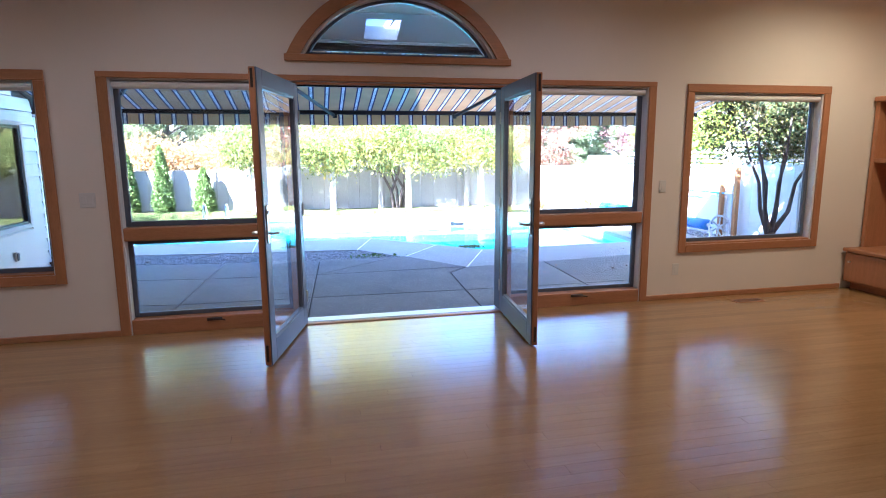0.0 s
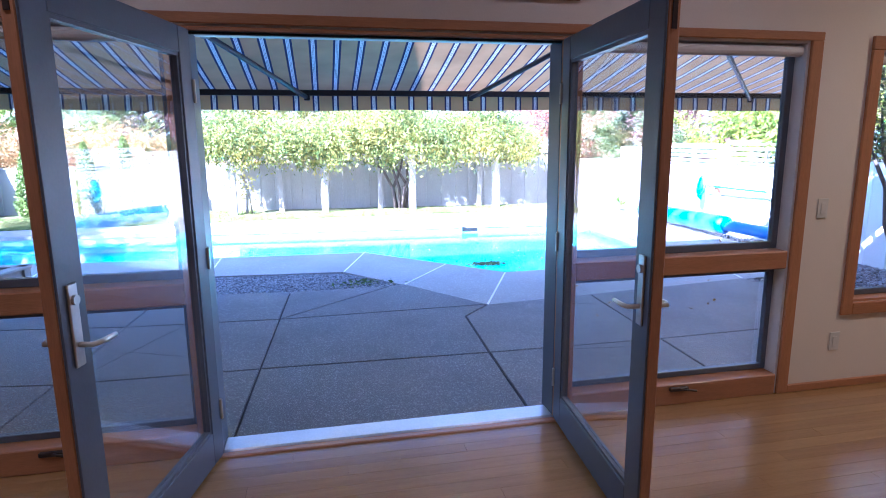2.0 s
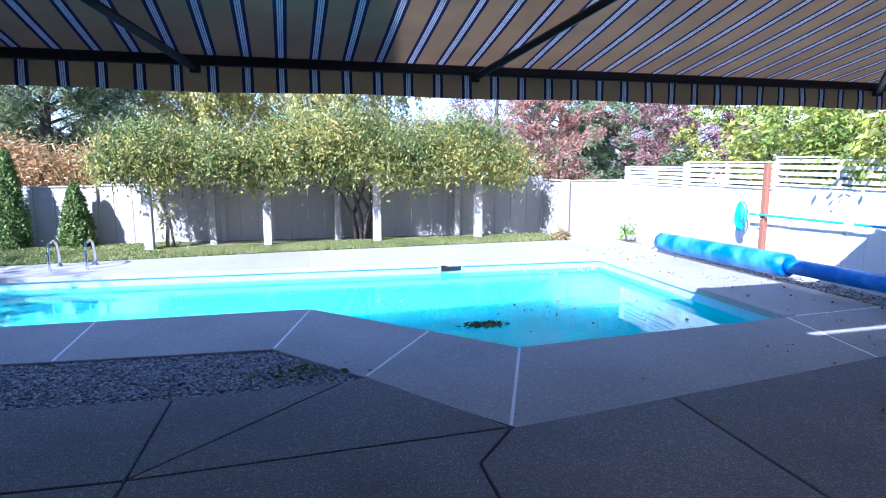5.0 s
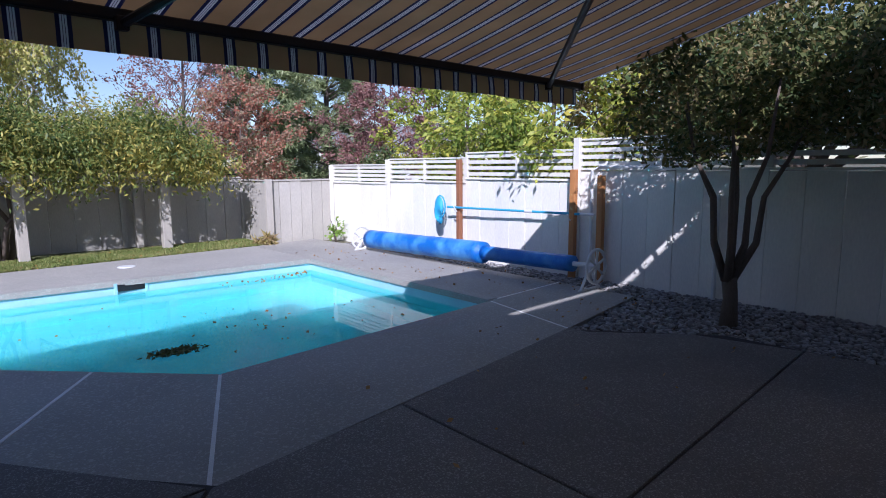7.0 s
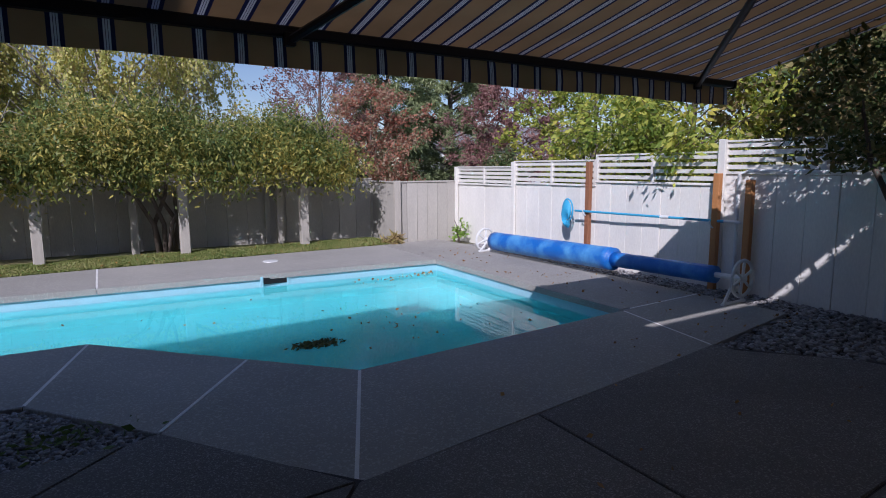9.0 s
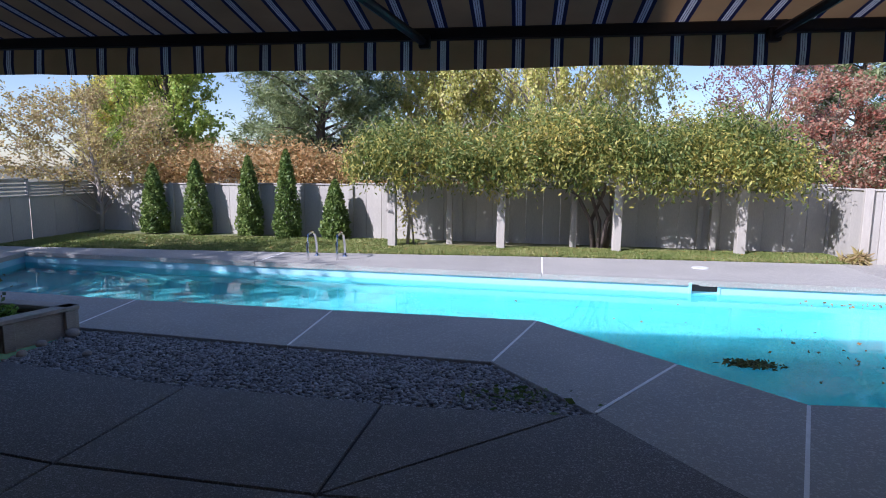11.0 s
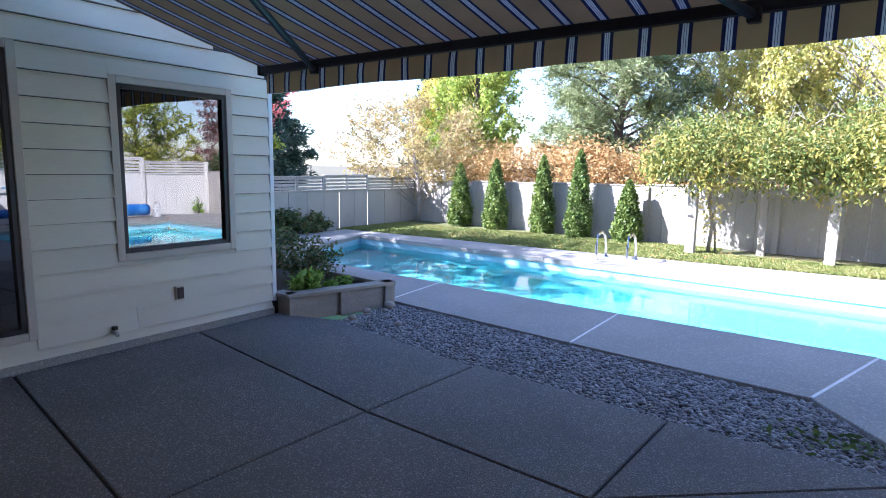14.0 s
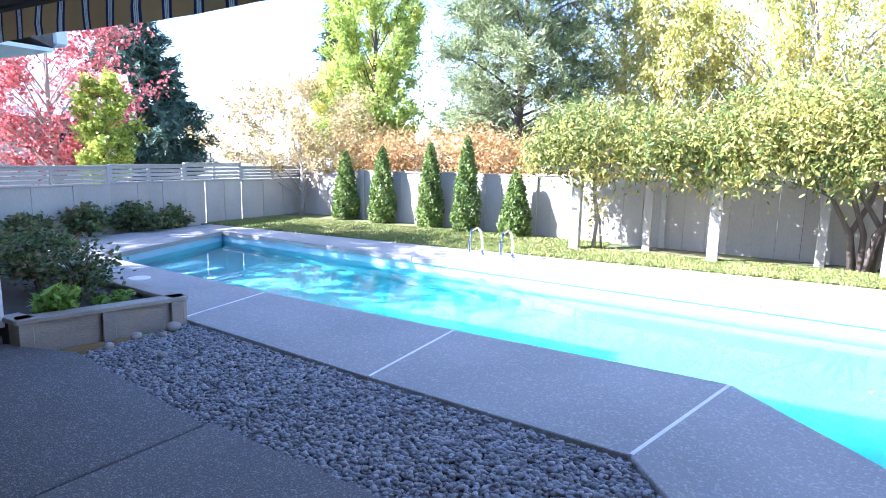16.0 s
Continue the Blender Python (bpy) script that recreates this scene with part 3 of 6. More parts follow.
# switches, outlet, floor vent
def plate(name, x, z, w, h, label, rockers):
    t = thing(name, (x, 0, z), label, "switch" if "switch" in name else "outlet")
    part("cover", box(-w / 2, w / 2, -0.007, -0.001, -h / 2, h / 2, 0.002), PLASTIC, t)
    for i in range(rockers):
        c = (i - (rockers - 1) / 2) * 0.046
        part("rocker", box(c - 0.016, c + 0.016, -0.011, -0.0075, -0.033, 0.033, 0.002), PLASTIC, t)


plate("light_switch", -2.55, 1.11, 0.115, 0.115, "cream double light switch on the plaster wall", 2)
plate("light_switch", 2.44, 1.12, 0.07, 0.115, "cream single light switch on the plaster wall", 1)
plate("wall_outlet", 2.63, 0.30, 0.07, 0.115, "cream power outlet low on the wall", 1)
vent = thing("floor_vent", (3.28, -0.25, 0), "brown metal floor register let into the boards", "vent")
part("frame", box(-0.16, 0.16, -0.06, 0.06, 0.001, 0.006, 0.002), FIR_X, vent)
for i in range(9):
    part("slat", box(-0.135 + i * 0.032, -0.12 + i * 0.032, -0.045, 0.045, 0.0065, 0.0085), CRANK, vent)

# built-in cabinet by the east wall
cab = thing("built_in_cabinet", (0, 0, 0), "reddish wooden built-in cabinet with an open shelf", "cabinet")
part("plinth", box(4.72, 5.24, -2.1, -0.03, 0.0, 0.08), FIR, cab)
part("base", box(4.62, 5.24, -2.12, -0.025, 0.081, 0.40, 0.006), FIR, cab)
part("top", box(4.58, 5.24, -2.14, -0.024, 0.401, 0.44, 0.008), FIR, cab)
for y0, y1 in ((-2.1, -1.08), (-1.06, -0.05)):
    d = part("door", box(4.60, 4.619, y0, y1, 0.10, 0.39, 0.004), FIR, cab)
    part("knob", tube([(4.60, y1 - 0.06, 0.3), (4.58, y1 - 0.06, 0.3)], 0.012, 8), BRASS, d)
part("side_panel", box(4.80, 5.24, -0.07, -0.024, 0.441, 1.93, 0.004), FIR, cab)
part("side_panel", box(4.80, 5.24, -2.12, -2.07, 0.441, 1.93, 0.004), FIR, cab)
part("back_panel", box(5.20, 5.24, -2.07, -0.071, 0.441, 1.90), FIR, cab)
part("shelf", box(4.80, 5.20, -2.07, -0.071, 1.32, 1.36, 0.004), FIR, cab)
part("cornice", box(4.77, 5.24, -2.15, -0.024, 1.931, 1.98, 0.008), FIR, cab)

# recessed ceiling lamps
lamp_mesh = None
for i, (x, y) in enumerate(((3.9, -1.3), (1.3, -1.5), (-1.5, -1.5), (-4.2, -1.5), (3.9, -4.3), (-1.5, -4.3))):
    t = thing("ceiling_light", (x, y, TOP), "small round recessed ceiling lamp, lit", "ceiling light", "recessed lamps")
    bm = tube([(0, 0, -0.012), (0, 0, 0.0)], 0.085, 20)
    part("trim_ring", bm, WHITE, t)
    ld = bpy.data.lights.new("lamp", "SPOT")
    ld.energy = 15 if (x > 3 and y > -2) else 4.5
    ld.color = (1.0, 0.74, 0.36) if x > 3 else (1.0, 0.82, 0.62)
    ld.spot_size, ld.spot_blend, ld.shadow_soft_size = radians(160), 0.8, 0.06
    lo = new("lamp", ld)
    lo.parent = t
    lo.matrix_basis = pose(0, 0, -0.03)

# eaves above the garden wall: a sloping soffit with a roof light in it, and the main roof
eave = thing("porch_eave", (0, 0, 0), "grey boarded eave over the garden door with a roof light", "eave", kind="structure")
SY0, SZ0, SY1, SZ1 = WT + 0.005, 3.05, 1.42, 2.62


def soffit_z(y):
    return SZ0 + (SZ1 - SZ0) * (y - SY0) / (SY1 - SY0)


bm = bmesh.new()
KX0, KX1, KY0, KY1 = -0.25, 0.10, 1.02, 1.39
for x0, x1, y0, y1 in ((-6.0, KX0, SY0, SY1), (KX1, 1.4, SY0, SY1), (KX0, KX1, SY0, KY0), (KX0, KX1, KY1, SY1)):
    vs = []
    for dz in (0, 0.12):
        vs += [bm.verts.new((x, y, soffit_z(y) + dz)) for x, y in ((x0, y0), (x1, y0), (x1, y1), (x0, y1))]
    for q in ((3, 2, 1, 0), (4, 5, 6, 7), (0, 1, 5, 4), (1, 2, 6, 5), (2, 3, 7, 6), (3, 0, 4, 7)):
        bm.faces.new([vs[i] for i in q])
part("soffit", bm, SOFFIT, eave)
part("soffit_batten", box(-6, 1.4, 0.90, 0.93, soffit_z(0.91) - 0.012, soffit_z(0.91) + 0.01), SOFFIT, eave)
MILKY = material("milky_roof_light", (0.8, 0.82, 0.84, 1), 0.4, 0.03, 4, 60, 0.0)
mn, ml = MILKY.node_tree.nodes, MILKY.node_tree.links
glow, blend = mn.new("ShaderNodeBsdfTranslucent"), mn.new("ShaderNodeMixShader")
glow.inputs["Color"].default_value = (0.85, 0.88, 0.9, 1)
blend.inputs["Fac"].default_value = 0.85
ml.new(mn["Principled BSDF"].outputs[0], blend.inputs[1])
ml.new(glow.outputs[0], blend.inputs[2])
ml.new(blend.outputs[0], mn["Material Output"].inputs["Surface"])
part("roof_light_pane", box(KX0, KX1, KY0 - 0.01, KY1 + 0.01, soffit_z(1.2) + 0.07, soffit_z(1.2) + 0.076), MILKY, eave, "milky roof light pane")
part("mullion", box(0.02, 0.032, KY0, KY1, soffit_z(1.1) + 0.03, soffit_z(1.1) + 0.06), BLACKM, eave)
part("fascia", box(-6, 1.4, SY1 + 0.002, SY1 + 0.03, SZ1 - 0.03, SZ1 + 0.18, 0.004), SOFFIT, eave)
part("roof", box(-6.3, 6.2, -7.4, WT, TOP + 0.13, TOP + 0.35), ROOF, eave)
# unseen block, sized so its shadow covers the near deck and half the canopy
upper = thing("unseen_storey", (0, 0, 0), "unseen upper storey with lap siding and shingled roof, added for its shade", "house storey", kind="structure")
part("wall", box(-14, -3.6, -7.3, -0.1, TOP + 0.31, 5.7), SIDING, upper)
part("roof", box(-14.3, -3.33, -7.6, 0.15, 5.71, 6.08), ROOF, upper)

# ---- awning ----
awn = thing("awning", (0, 0, 0), "extended striped canvas awning, tan, navy and white", "awning")
AX0, AX1, AY0, AZ0, AY1, AZ1 = -4.07, 5.21, 1.48, 2.54, 3.5, 2.03
nx, ny = 94, 10
verts, faces = [], []
for j in range(ny + 1):
    for i in range(nx + 1):
        x = AX0 + (AX1 - AX0) * i / nx
        v = j / ny
        sag = 0.03 * math.sin(math.pi * v) + 0.006 * math.sin(3.1 * x) * math.sin(math.pi * v)
        verts.append((x, AY0 + (AY1 - AY0) * v, AZ0 + (AZ1 - AZ0) * v - sag))
for j in range(ny):
    for i in range(nx):
        a = j * (nx + 1) + i
        faces.append((a, a + 1, a + nx + 2, a + nx + 1))
put("canopy", mesh_from("canopy", verts, faces, CANVAS, True), awn)
verts, faces = [], []
nx2 = 376
for i in range(nx2 + 1):
    x = AX0 + (AX1 - AX0) * i / nx2
    y = AY1 + 0.022 + 0.006 * math.sin(x * 9.0) + 0.003 * math.sin(x * 23)
    verts += [(x, AY1 + 0.03, AZ1 - 0.03), (x, y, AZ1 - 0.13), (x, y + 0.004 * math.sin(x * 14), AZ1 - 0.195 + 0.006 * math.sin(x * 3.7))]
for i in range(nx2):
    a = 3 * i
    faces += [(a, a + 3, a + 4, a + 1), (a + 1, a + 4, a + 5, a + 2)]
put("valance", mesh_from("valance", verts, faces, CANVAS, True), awn)
part("front_bar", box(AX0, AX1, AY1 - 0.04, AY1 + 0.025, AZ1 - 0.05, AZ1 + 0.01, 0.01), IRON, awn)
part("roller", tube([(AX0, AY0, AZ0 + 0.02), (AX1, AY0, AZ0 + 0.02)], 0.05, 12), IRON, awn)
# added box behind the roller, blocks sun to narrow the strip on deck and fence
part("roller_hood", box(1.42, AX1, 1.30, AY0 - 0.055, 2.42, 2.66, 0.01), IRON, awn)
part("end_cap", box(AX0 - 0.02, AX0, AY1 - 0.05, AY1 + 0.035, AZ1 - 0.06, AZ1 + 0.02, 0.005), IRON, awn)
part("end_cap", box(AX1, AX1 + 0.02, AY1 - 0.05, AY1 + 0.035, AZ1 - 0.06, AZ1 + 0.02, 0.005), IRON, awn)
for xa, xe, xf in ((-0.98, -1.2, -0.5), (1.47, 1.74, 1.22), (-2.9, -2.62, -3.42), (3.45, 3.2, 4.68)):
    bm = bmesh.new()
    ye, ze = 2.0, 2.32
    add_tube(bm, [(xa, AY0 + 0.05, AZ0 - 0.06), (xe, ye, ze)], 0.028, 8)
    add_tube(bm, [(xe, ye, ze), (xf, AY1 - 0.04, AZ1 - 0.07)], 0.024, 8)
    add_box(bm, xe - 0.035, xe + 0.035, ye - 0.035, ye + 0.035, ze - 0.03, ze + 0.03, 0.008)
    add_box(bm, xf - 0.03, xf + 0.03, AY1 - 0.07, AY1 - 0.02, AZ1 - 0.10, AZ1 - 0.03, 0.006)
    part("folding_arm", bm, IRON, awn)

# ---- house wing with lap siding ----
WX, WY0, WY1, WTOP, WRISE = -4.41, WT, 3.81, 2.14, 0.34
SW = (2.42, 3.41, 0.535, 1.87)       # wing window: y0, y1, z0, z1 over its trim
GD = (0.55, 1.88, 0.08, 2.0)       # wing glass door
wing = thing("wall_wing", (0, 0, 0), "house wing clad in cream lap siding", "wall", kind="structure")
bm = bmesh.new()
cut = [(SW[0] + 0.05, SW[1] - 0.05, SW[2] + 0.05, SW[3] - 0.05), (GD[0] + 0.05, GD[1] - 0.05, 0.1, GD[3] - 0.05)]
for y0, y1, z0, z1 in ((WY0, cut[1][0], -0.3, WTOP), (cut[1][0], cut[1][1], -0.3, cut[1][2]), (cut[1][0], cut[1][1], cut[1][3], WTOP), (cut[1][1], cut[0][0], -0.3, WTOP),
                       (cut[0][0], cut[0][1], -0.3, cut[0][2]), (cut[0][0], cut[0][1], cut[0][3], WTOP), (cut[0][1], WY1 - 0.02, -0.3, WTOP)):
    add_box(bm, WX - 0.14, WX - 0.002, y0, y1, z0, z1)
add_box(bm, -8.0, WX - 0.14, WY1 - 0.14, WY1 - 0.02, -0.3, WTOP)
add_box(bm, -8.1, -8.0, WY0, WY1 - 0.02, -0.3, WTOP)
gable = [(WY0, WTOP), (WY1 - 0.02, WTOP), (WY0, WTOP + WRISE * (WY1 - WY0))]
for x0, x1 in ((WX - 0.14, WX - 0.002), (-8.1, -8.0)):
    near, far = [[bm.verts.new((x, y, z)) for y, z in gable] for x in (x0, x1)]
    bm.faces.new(near[::-1])
    bm.faces.new(far)
    for k in range(3):
        bm.faces.new((near[k], near[(k + 1) % 3], far[(k + 1) % 3], far[k]))
# black backing, seen through the board gaps as the shade under each lap
part("sheathing", bm, BLACKM, wing)
part("footing", box(WX - 0.02, WX + 0.012, WY0, WY1, -0.16, -0.061, 0.004), DECK, wing, "bare concrete footing")
part("ceiling_board", box(-8.0, WX - 0.14, WY0, WY1 - 0.15, WTOP - 0.1, WTOP), SOFFIT, wing)
part("room_floor", box(-8.0, WX - 0.14, WY0, WY1 - 0.15, -0.3, 0.0), FIR_X, wing)
bm = bmesh.new()
ridge, eaves = WTOP + WRISE * (WY1 - WY0), WTOP - WRISE * 0.45
vs = [bm.verts.new((x, y, z)) for x in (-8.4, WX + 0.12) for y, z in ((WY0, ridge), (WY1 + 0.45, eaves), (WY1 + 0.45, eaves + 0.13), (WY0, ridge + 0.13))]
for q in ((0, 1, 2, 3), (7, 6, 5, 4), (0, 4, 5, 1), (1, 5, 6, 2), (2, 6, 7, 3), (3, 7, 4, 0)):
    bm.faces.new([vs[k] for k in q])
part("roof", bm, ROOF, wing)
part("gutter", box(-8.4, WX + 0.14, WY1 + 0.451, WY1 + 0.55, eaves + 0.02, eaves + 0.14, 0.015), WHITE, wing, "white metal gutter")
part("soffit", box(-8.4, WX + 0.12, WY1 + 0.02, WY1 + 0.449, eaves - 0.03, eaves - 0.002), WHITE, wing)
part("corner_trim", box(WX - 0.01, WX + 0.022, WY1 - 0.025, WY1 + 0.02, 0.0, WTOP - 0.20, 0.004), WHITE, wing, "white corner board")
part("corner_trim", box(WX - 0.09, WX - 0.011, WY1 - 0.005, WY1 + 0.02, 0.0, WTOP - 0.20, 0.004), WHITE, wing, "white corner board")
lap = 0.166
rows = int((WTOP + WRISE * (WY1 - WY0)) / lap)
for r in range(-1, rows):
    z0 = 0.01 + r * lap if r >= 0 else -0.06
    # 5 mm gap bares the black backing: a lap's shade line drawn in colour
    z1 = z0 + lap - 0.005 if r >= 0 else 0.005
    spans = [(WY0 + 0.01, min(WY1 - 0.027, WY1 - (z1 - WTOP) / WRISE))]
    if spans[0][1] < WY0 + 0.05:
        continue
    for a, b, c, d in ((SW[0] + 0.005, SW[1] - 0.005, SW[2], SW[3]), (GD[0] + 0.005, GD[1] - 0.005, GD[2], GD[3])):
        if z1 > c and z0 < d:
            spans = [q for s in spans for q in ((s[0], min(s[1], a)), (max(s[0], b), s[1])) if q[1] - q[0] > 0.02]
    if r == 0:
        spans = [q for s in spans for q in (((s[0], 2.54), (2.543, s[1])) if s[0] < 2.5 < s[1] else (s,))]
    pieces = [(a, b, z0, z1) for a, b in spans]
    for a, b, c, d in ((SW[0] + 0.005, SW[1] - 0.005, SW[2], SW[3]), (GD[0] + 0.005, GD[1] - 0.005, GD[2], GD[3])):
        if z0 < c < z1:
            pieces.append((a, b, z0, c))
        if z0 < d < z1:
            pieces.append((a, b, d, z1))
    for a, b, z0, z1 in pieces:
        v = [(WX, a, z0), (WX + 0.03, a, z0), (WX + 0.004, a, z1), (WX, a, z1), (WX, b, z0), (WX + 0.03, b, z0), (WX + 0.004, b, z1), (WX, b, z1)]
        put("siding_board", mesh_from("siding_board", v, [(0, 1, 2, 3), (7, 6, 5, 4), (1, 5, 6, 2), (0, 4, 5, 1), (3, 2, 6, 7)], SIDING), wing)


for r in range(int((WTOP - 0.25) / lap)):
    z0 = 0.01 + r * lap
    # same 5 mm gap; black backing stands in for shade under the lap
    z1, yn = z0 + lap - 0.005, WY1 - 0.02
    v = [(x, y, z) for x in (-8.0, WX - 0.092) for y, z in ((yn, z0), (yn + 0.03, z0), (yn + 0.004, z1), (yn, z1))]
    put("siding_board", mesh_from("siding_board", v, [(3, 2, 1, 0), (4, 5, 6, 7), (2, 6, 5, 1), (1, 5, 4, 0), (7, 6, 2, 3)], SIDING), wing)


def wing_opening(name, y0, y1, z0, z1, label, cat, glass, mid=False):
    t = thing(name, (WX, 0, 0), label, cat, kind="structure")
    w = 0.055
    for a, b, c, d in ((y0, y0 + w, z0, z1), (y1 - w, y1, z0, z1), (y0 + w, y1 - w, z1 - w, z1), (y0 + w, y1 - w, z0, z0 + w)):
        part("trim", box(0.0, 0.03, a, b, c, d, 0.004), TRIM, t)
    w2 = w + 0.035
    for a, b, c, d in ((y0 + w, y0 + w2, z0 + w, z1 - w), (y1 - w2, y1 - w, z0 + w, z1 - w), (y0 + w2, y1 - w2, z1 - w2, z1 - w), (y0 + w2, y1 - w2, z0 + w, z0 + w2)):
        part("window_frame", box(-0.04, 0.016, a, b, c, d, 0.003), IRON, t)
    part("pane", box(-0.02, -0.014, y0 + w2, y1 - w2, z0 + w2, z1 - w2), glass, t)
    return t


wing_opening("window_4", *SW, "dark-framed wing window in beige trim mirroring the garden", "window", DARKGLASS)
wing_opening("door_3", *GD, "dark glazed side door in beige trim", "door", DARKGLASS)
ob = thing("outdoor_outlet", (WX + 0.016, 2.87, 0.235), "dark weatherproof outlet box on the lap siding", "outlet")
part("box", box(0.0, 0.03, -0.035, 0.035, -0.055, 0.055, 0.004), TRIM, ob)
part("cover_flap", box(0.031, 0.042, -0.026, 0.026, -0.045, 0.045, 0.003), CRANK, ob)
ft = thing("garden_tap", (WX + 0.015, 2.35, 0.03), "weathered brass hose tap at the wall's foot", "tap")
bm = tube([(0, 0, 0), (0.06, 0, 0), (0.085, 0, -0.02)], 0.014, 8)
part("spout", bm, BRASS, ft)
part("wheel", tube([(0.045, 0, 0.02), (0.045, 0, 0.045)], 0.022, 10), CRANK, ft)

# ---- ground, patio, pool deck, gravel ----
PZ, DZ = -0.12, -0.14            # patio and pool deck
P_NEAR = [(-7.45, 6.36), (-4.13, 6.06), (0.2, 5.88), (1.84, 4.08), (4.80, 4.24)]
P_FAR = [(4.93, 8.07), (-8.25, 9.0)]
P_ALL = P_NEAR + P_FAR
far_y = lambda x: 8.07 - 0.0706 * (x - 4.93)

HX0, HX1, HY0, HY1, R = -8.9, 5.3, 3.7, 9.3, 900
gv = [(-R, -R, -0.2), (R, -R, -0.2), (R, R, -0.2), (-R, R, -0.2), (HX0, HY0, -0.2), (HX1, HY0, -0.2), (HX1, HY1, -0.2), (HX0, HY1, -0.2)]
tagged(put("ground", mesh_from("ground", gv, [(0, 1, 5, 4), (1, 2, 6, 5), (2, 3, 7, 6), (3, 0, 4, 7)], GROUND)), "flat dry ground reaching to the horizon", "ground", kind="structure")

patio = thing("patio", (0, 0, 0), "shaded exposed-aggregate patio slabs with dark joints", "patio", kind="structure")
g = 0.008
slabs = [
    [(-4.39, 0.17), (-2.36, 0.17), (-2.27, 1.42), (-4.39, 1.72)],
    [(-2.36, 0.17), (-0.95, 0.25), (-0.9, 1.40), (-2.27, 1.42)],
    [(-0.95, 0.25), (0.80, 0.25), (0.84, 1.35), (-0.9, 1.40)],
    [(0.80, 0.25), (2.28, 0.17), (2.32, 1.34), (0.84, 1.35)],
    [(2.28, 0.17), (5.2, 0.17), (5.15, 1.42), (2.32, 1.34)],
    [(-4.39, 1.72), (-2.27, 1.42), (-2.2, 2.70), (-4.39, 3.02)],
    [(-2.27, 1.42), (-0.9, 1.40), (-0.84, 2.62), (-2.2, 2.70)],
    [(-0.9, 1.40), (0.84, 1.35), (0.887, 2.32), (1.2, 2.66), (-0.84, 2.62)],
    [(0.84, 1.35), (2.32, 1.34), (2.38, 2.78), (1.2, 2.66), (0.887, 2.32)],
    [(2.32, 1.34), (5.15, 1.42), (5.0, 2.2), (4.46, 2.85), (4.46, 3.04), (2.38, 2.78)],
    [(-4.39, 3.02), (-2.2, 2.70), (-2.13, 3.72), (-3.8, 4.0), (-4.2, 3.86), (-4.39, 3.83)],
    [(-2.2, 2.70), (-0.84, 2.62), (-0.79, 3.64), (-2.13, 3.76)],
    [(-0.84, 2.62), (0.33, 3.64), (-0.79, 3.64)],
    [(-0.84, 2.62), (1.2, 2.66), (0.49, 3.70), (0.33, 3.64)],
]
prism("patio_base", [(-4.4, 0.165), (5.2, 0.165), (5.2, 2.0), (4.46, 3.0), (1.25, 2.66), (0.47, 3.66), (0.33, 3.62), (-0.79, 3.62), (-2.13, 3.70), (-3.78, 3.97), (-4.2, 3.85), (-4.4, 3.84)], -0.3, PZ - 0.014, JOINT, patio)

deck = thing("pool_deck", (0, 0, 0), "pale broomed concrete deck round the pool", "deck", kind="structure")
LE = [(-9.3, 9.6), (-3.99, 9.80), (0.38, 10.05), (5.0, 10.1)]
panels = [
    [(-9.3, 5.4), (-4.0, 4.97), (-4.13, 6.06), (-7.45, 6.36), (-8.0, 6.5), (-9.3, 6.6)],
    [(-4.13, 6.06), (-4.0, 4.97), (-1.85, 4.73), (-1.87, 5.96)],
    [(-1.87, 5.96), (-1.85, 4.73), (-0.17, 4.58), (0.2, 5.88)],
    [(0.2, 5.88), (-0.17, 4.58), (0.49, 3.72), (1.22, 4.76)],
    [(1.22, 4.76), (0.49, 3.72), (1.2, 2.67), (1.84, 4.08)],
    [(1.84, 4.08), (1.2, 2.67), (4.48, 3.05), (4.78, 4.24)],
    [(4.78, 4.24), (4.48, 3.05), (6.05, 3.28), (6.1, 4.30), (4.81, 4.25)],
    [(4.81, 4.25), (6.1, 4.30), (6.35, 9.4), (6.3, 10.3), (5.0, 10.1), (4.93, 8.07)],
    [(4.93, 8.07), (5.0, 10.1), (0.38, 10.05), (0.33, 8.395)],
    [(0.33, 8.395), (0.38, 10.05), (-3.99, 9.80), (-4.0, 8.70)],
    [(-4.0, 8.70), (-3.99, 9.80), (-9.3, 9.6), (-9.3, 9.2), (-8.25, 9.0)],
    [(-8.25, 9.0), (-9.3, 9.2), (-9.3, 6.6), (-8.0, 6.5), (-7.45, 6.36)],
]
strips = [((-4.13, 6.06), (-4.0, 4.97)), ((-1.87, 5.96), (-1.85, 4.73)), ((0.2, 5.88), (-0.17, 4.58)), ((1.22, 4.76), (0.49, 3.74)), ((1.84, 4.08), (1.2, 2.68)),
          ((4.78, 4.24), (4.48, 3.05)), ((4.81, 4.25), (6.1, 4.30)), ((0.33, 8.395), (0.38, 10.05)), ((-4.0, 8.70), (-3.99, 9.80))]
for (ax, ay), (bx, by) in strips:
    d = Vector((bx - ax, by - ay)).normalized()
    nrm = Vector((-d.y, d.x)) * 0.011
    a, b = Vector((ax, ay)) + d * 0.02, Vector((bx, by)) - d * 0.02
    prism("expansion_strip", [tuple(a + nrm), tuple(b + nrm), tuple(b - nrm), tuple(a - nrm)], DZ - 0.1, DZ + 0.001, WHITEJ, deck, "", 0.001)

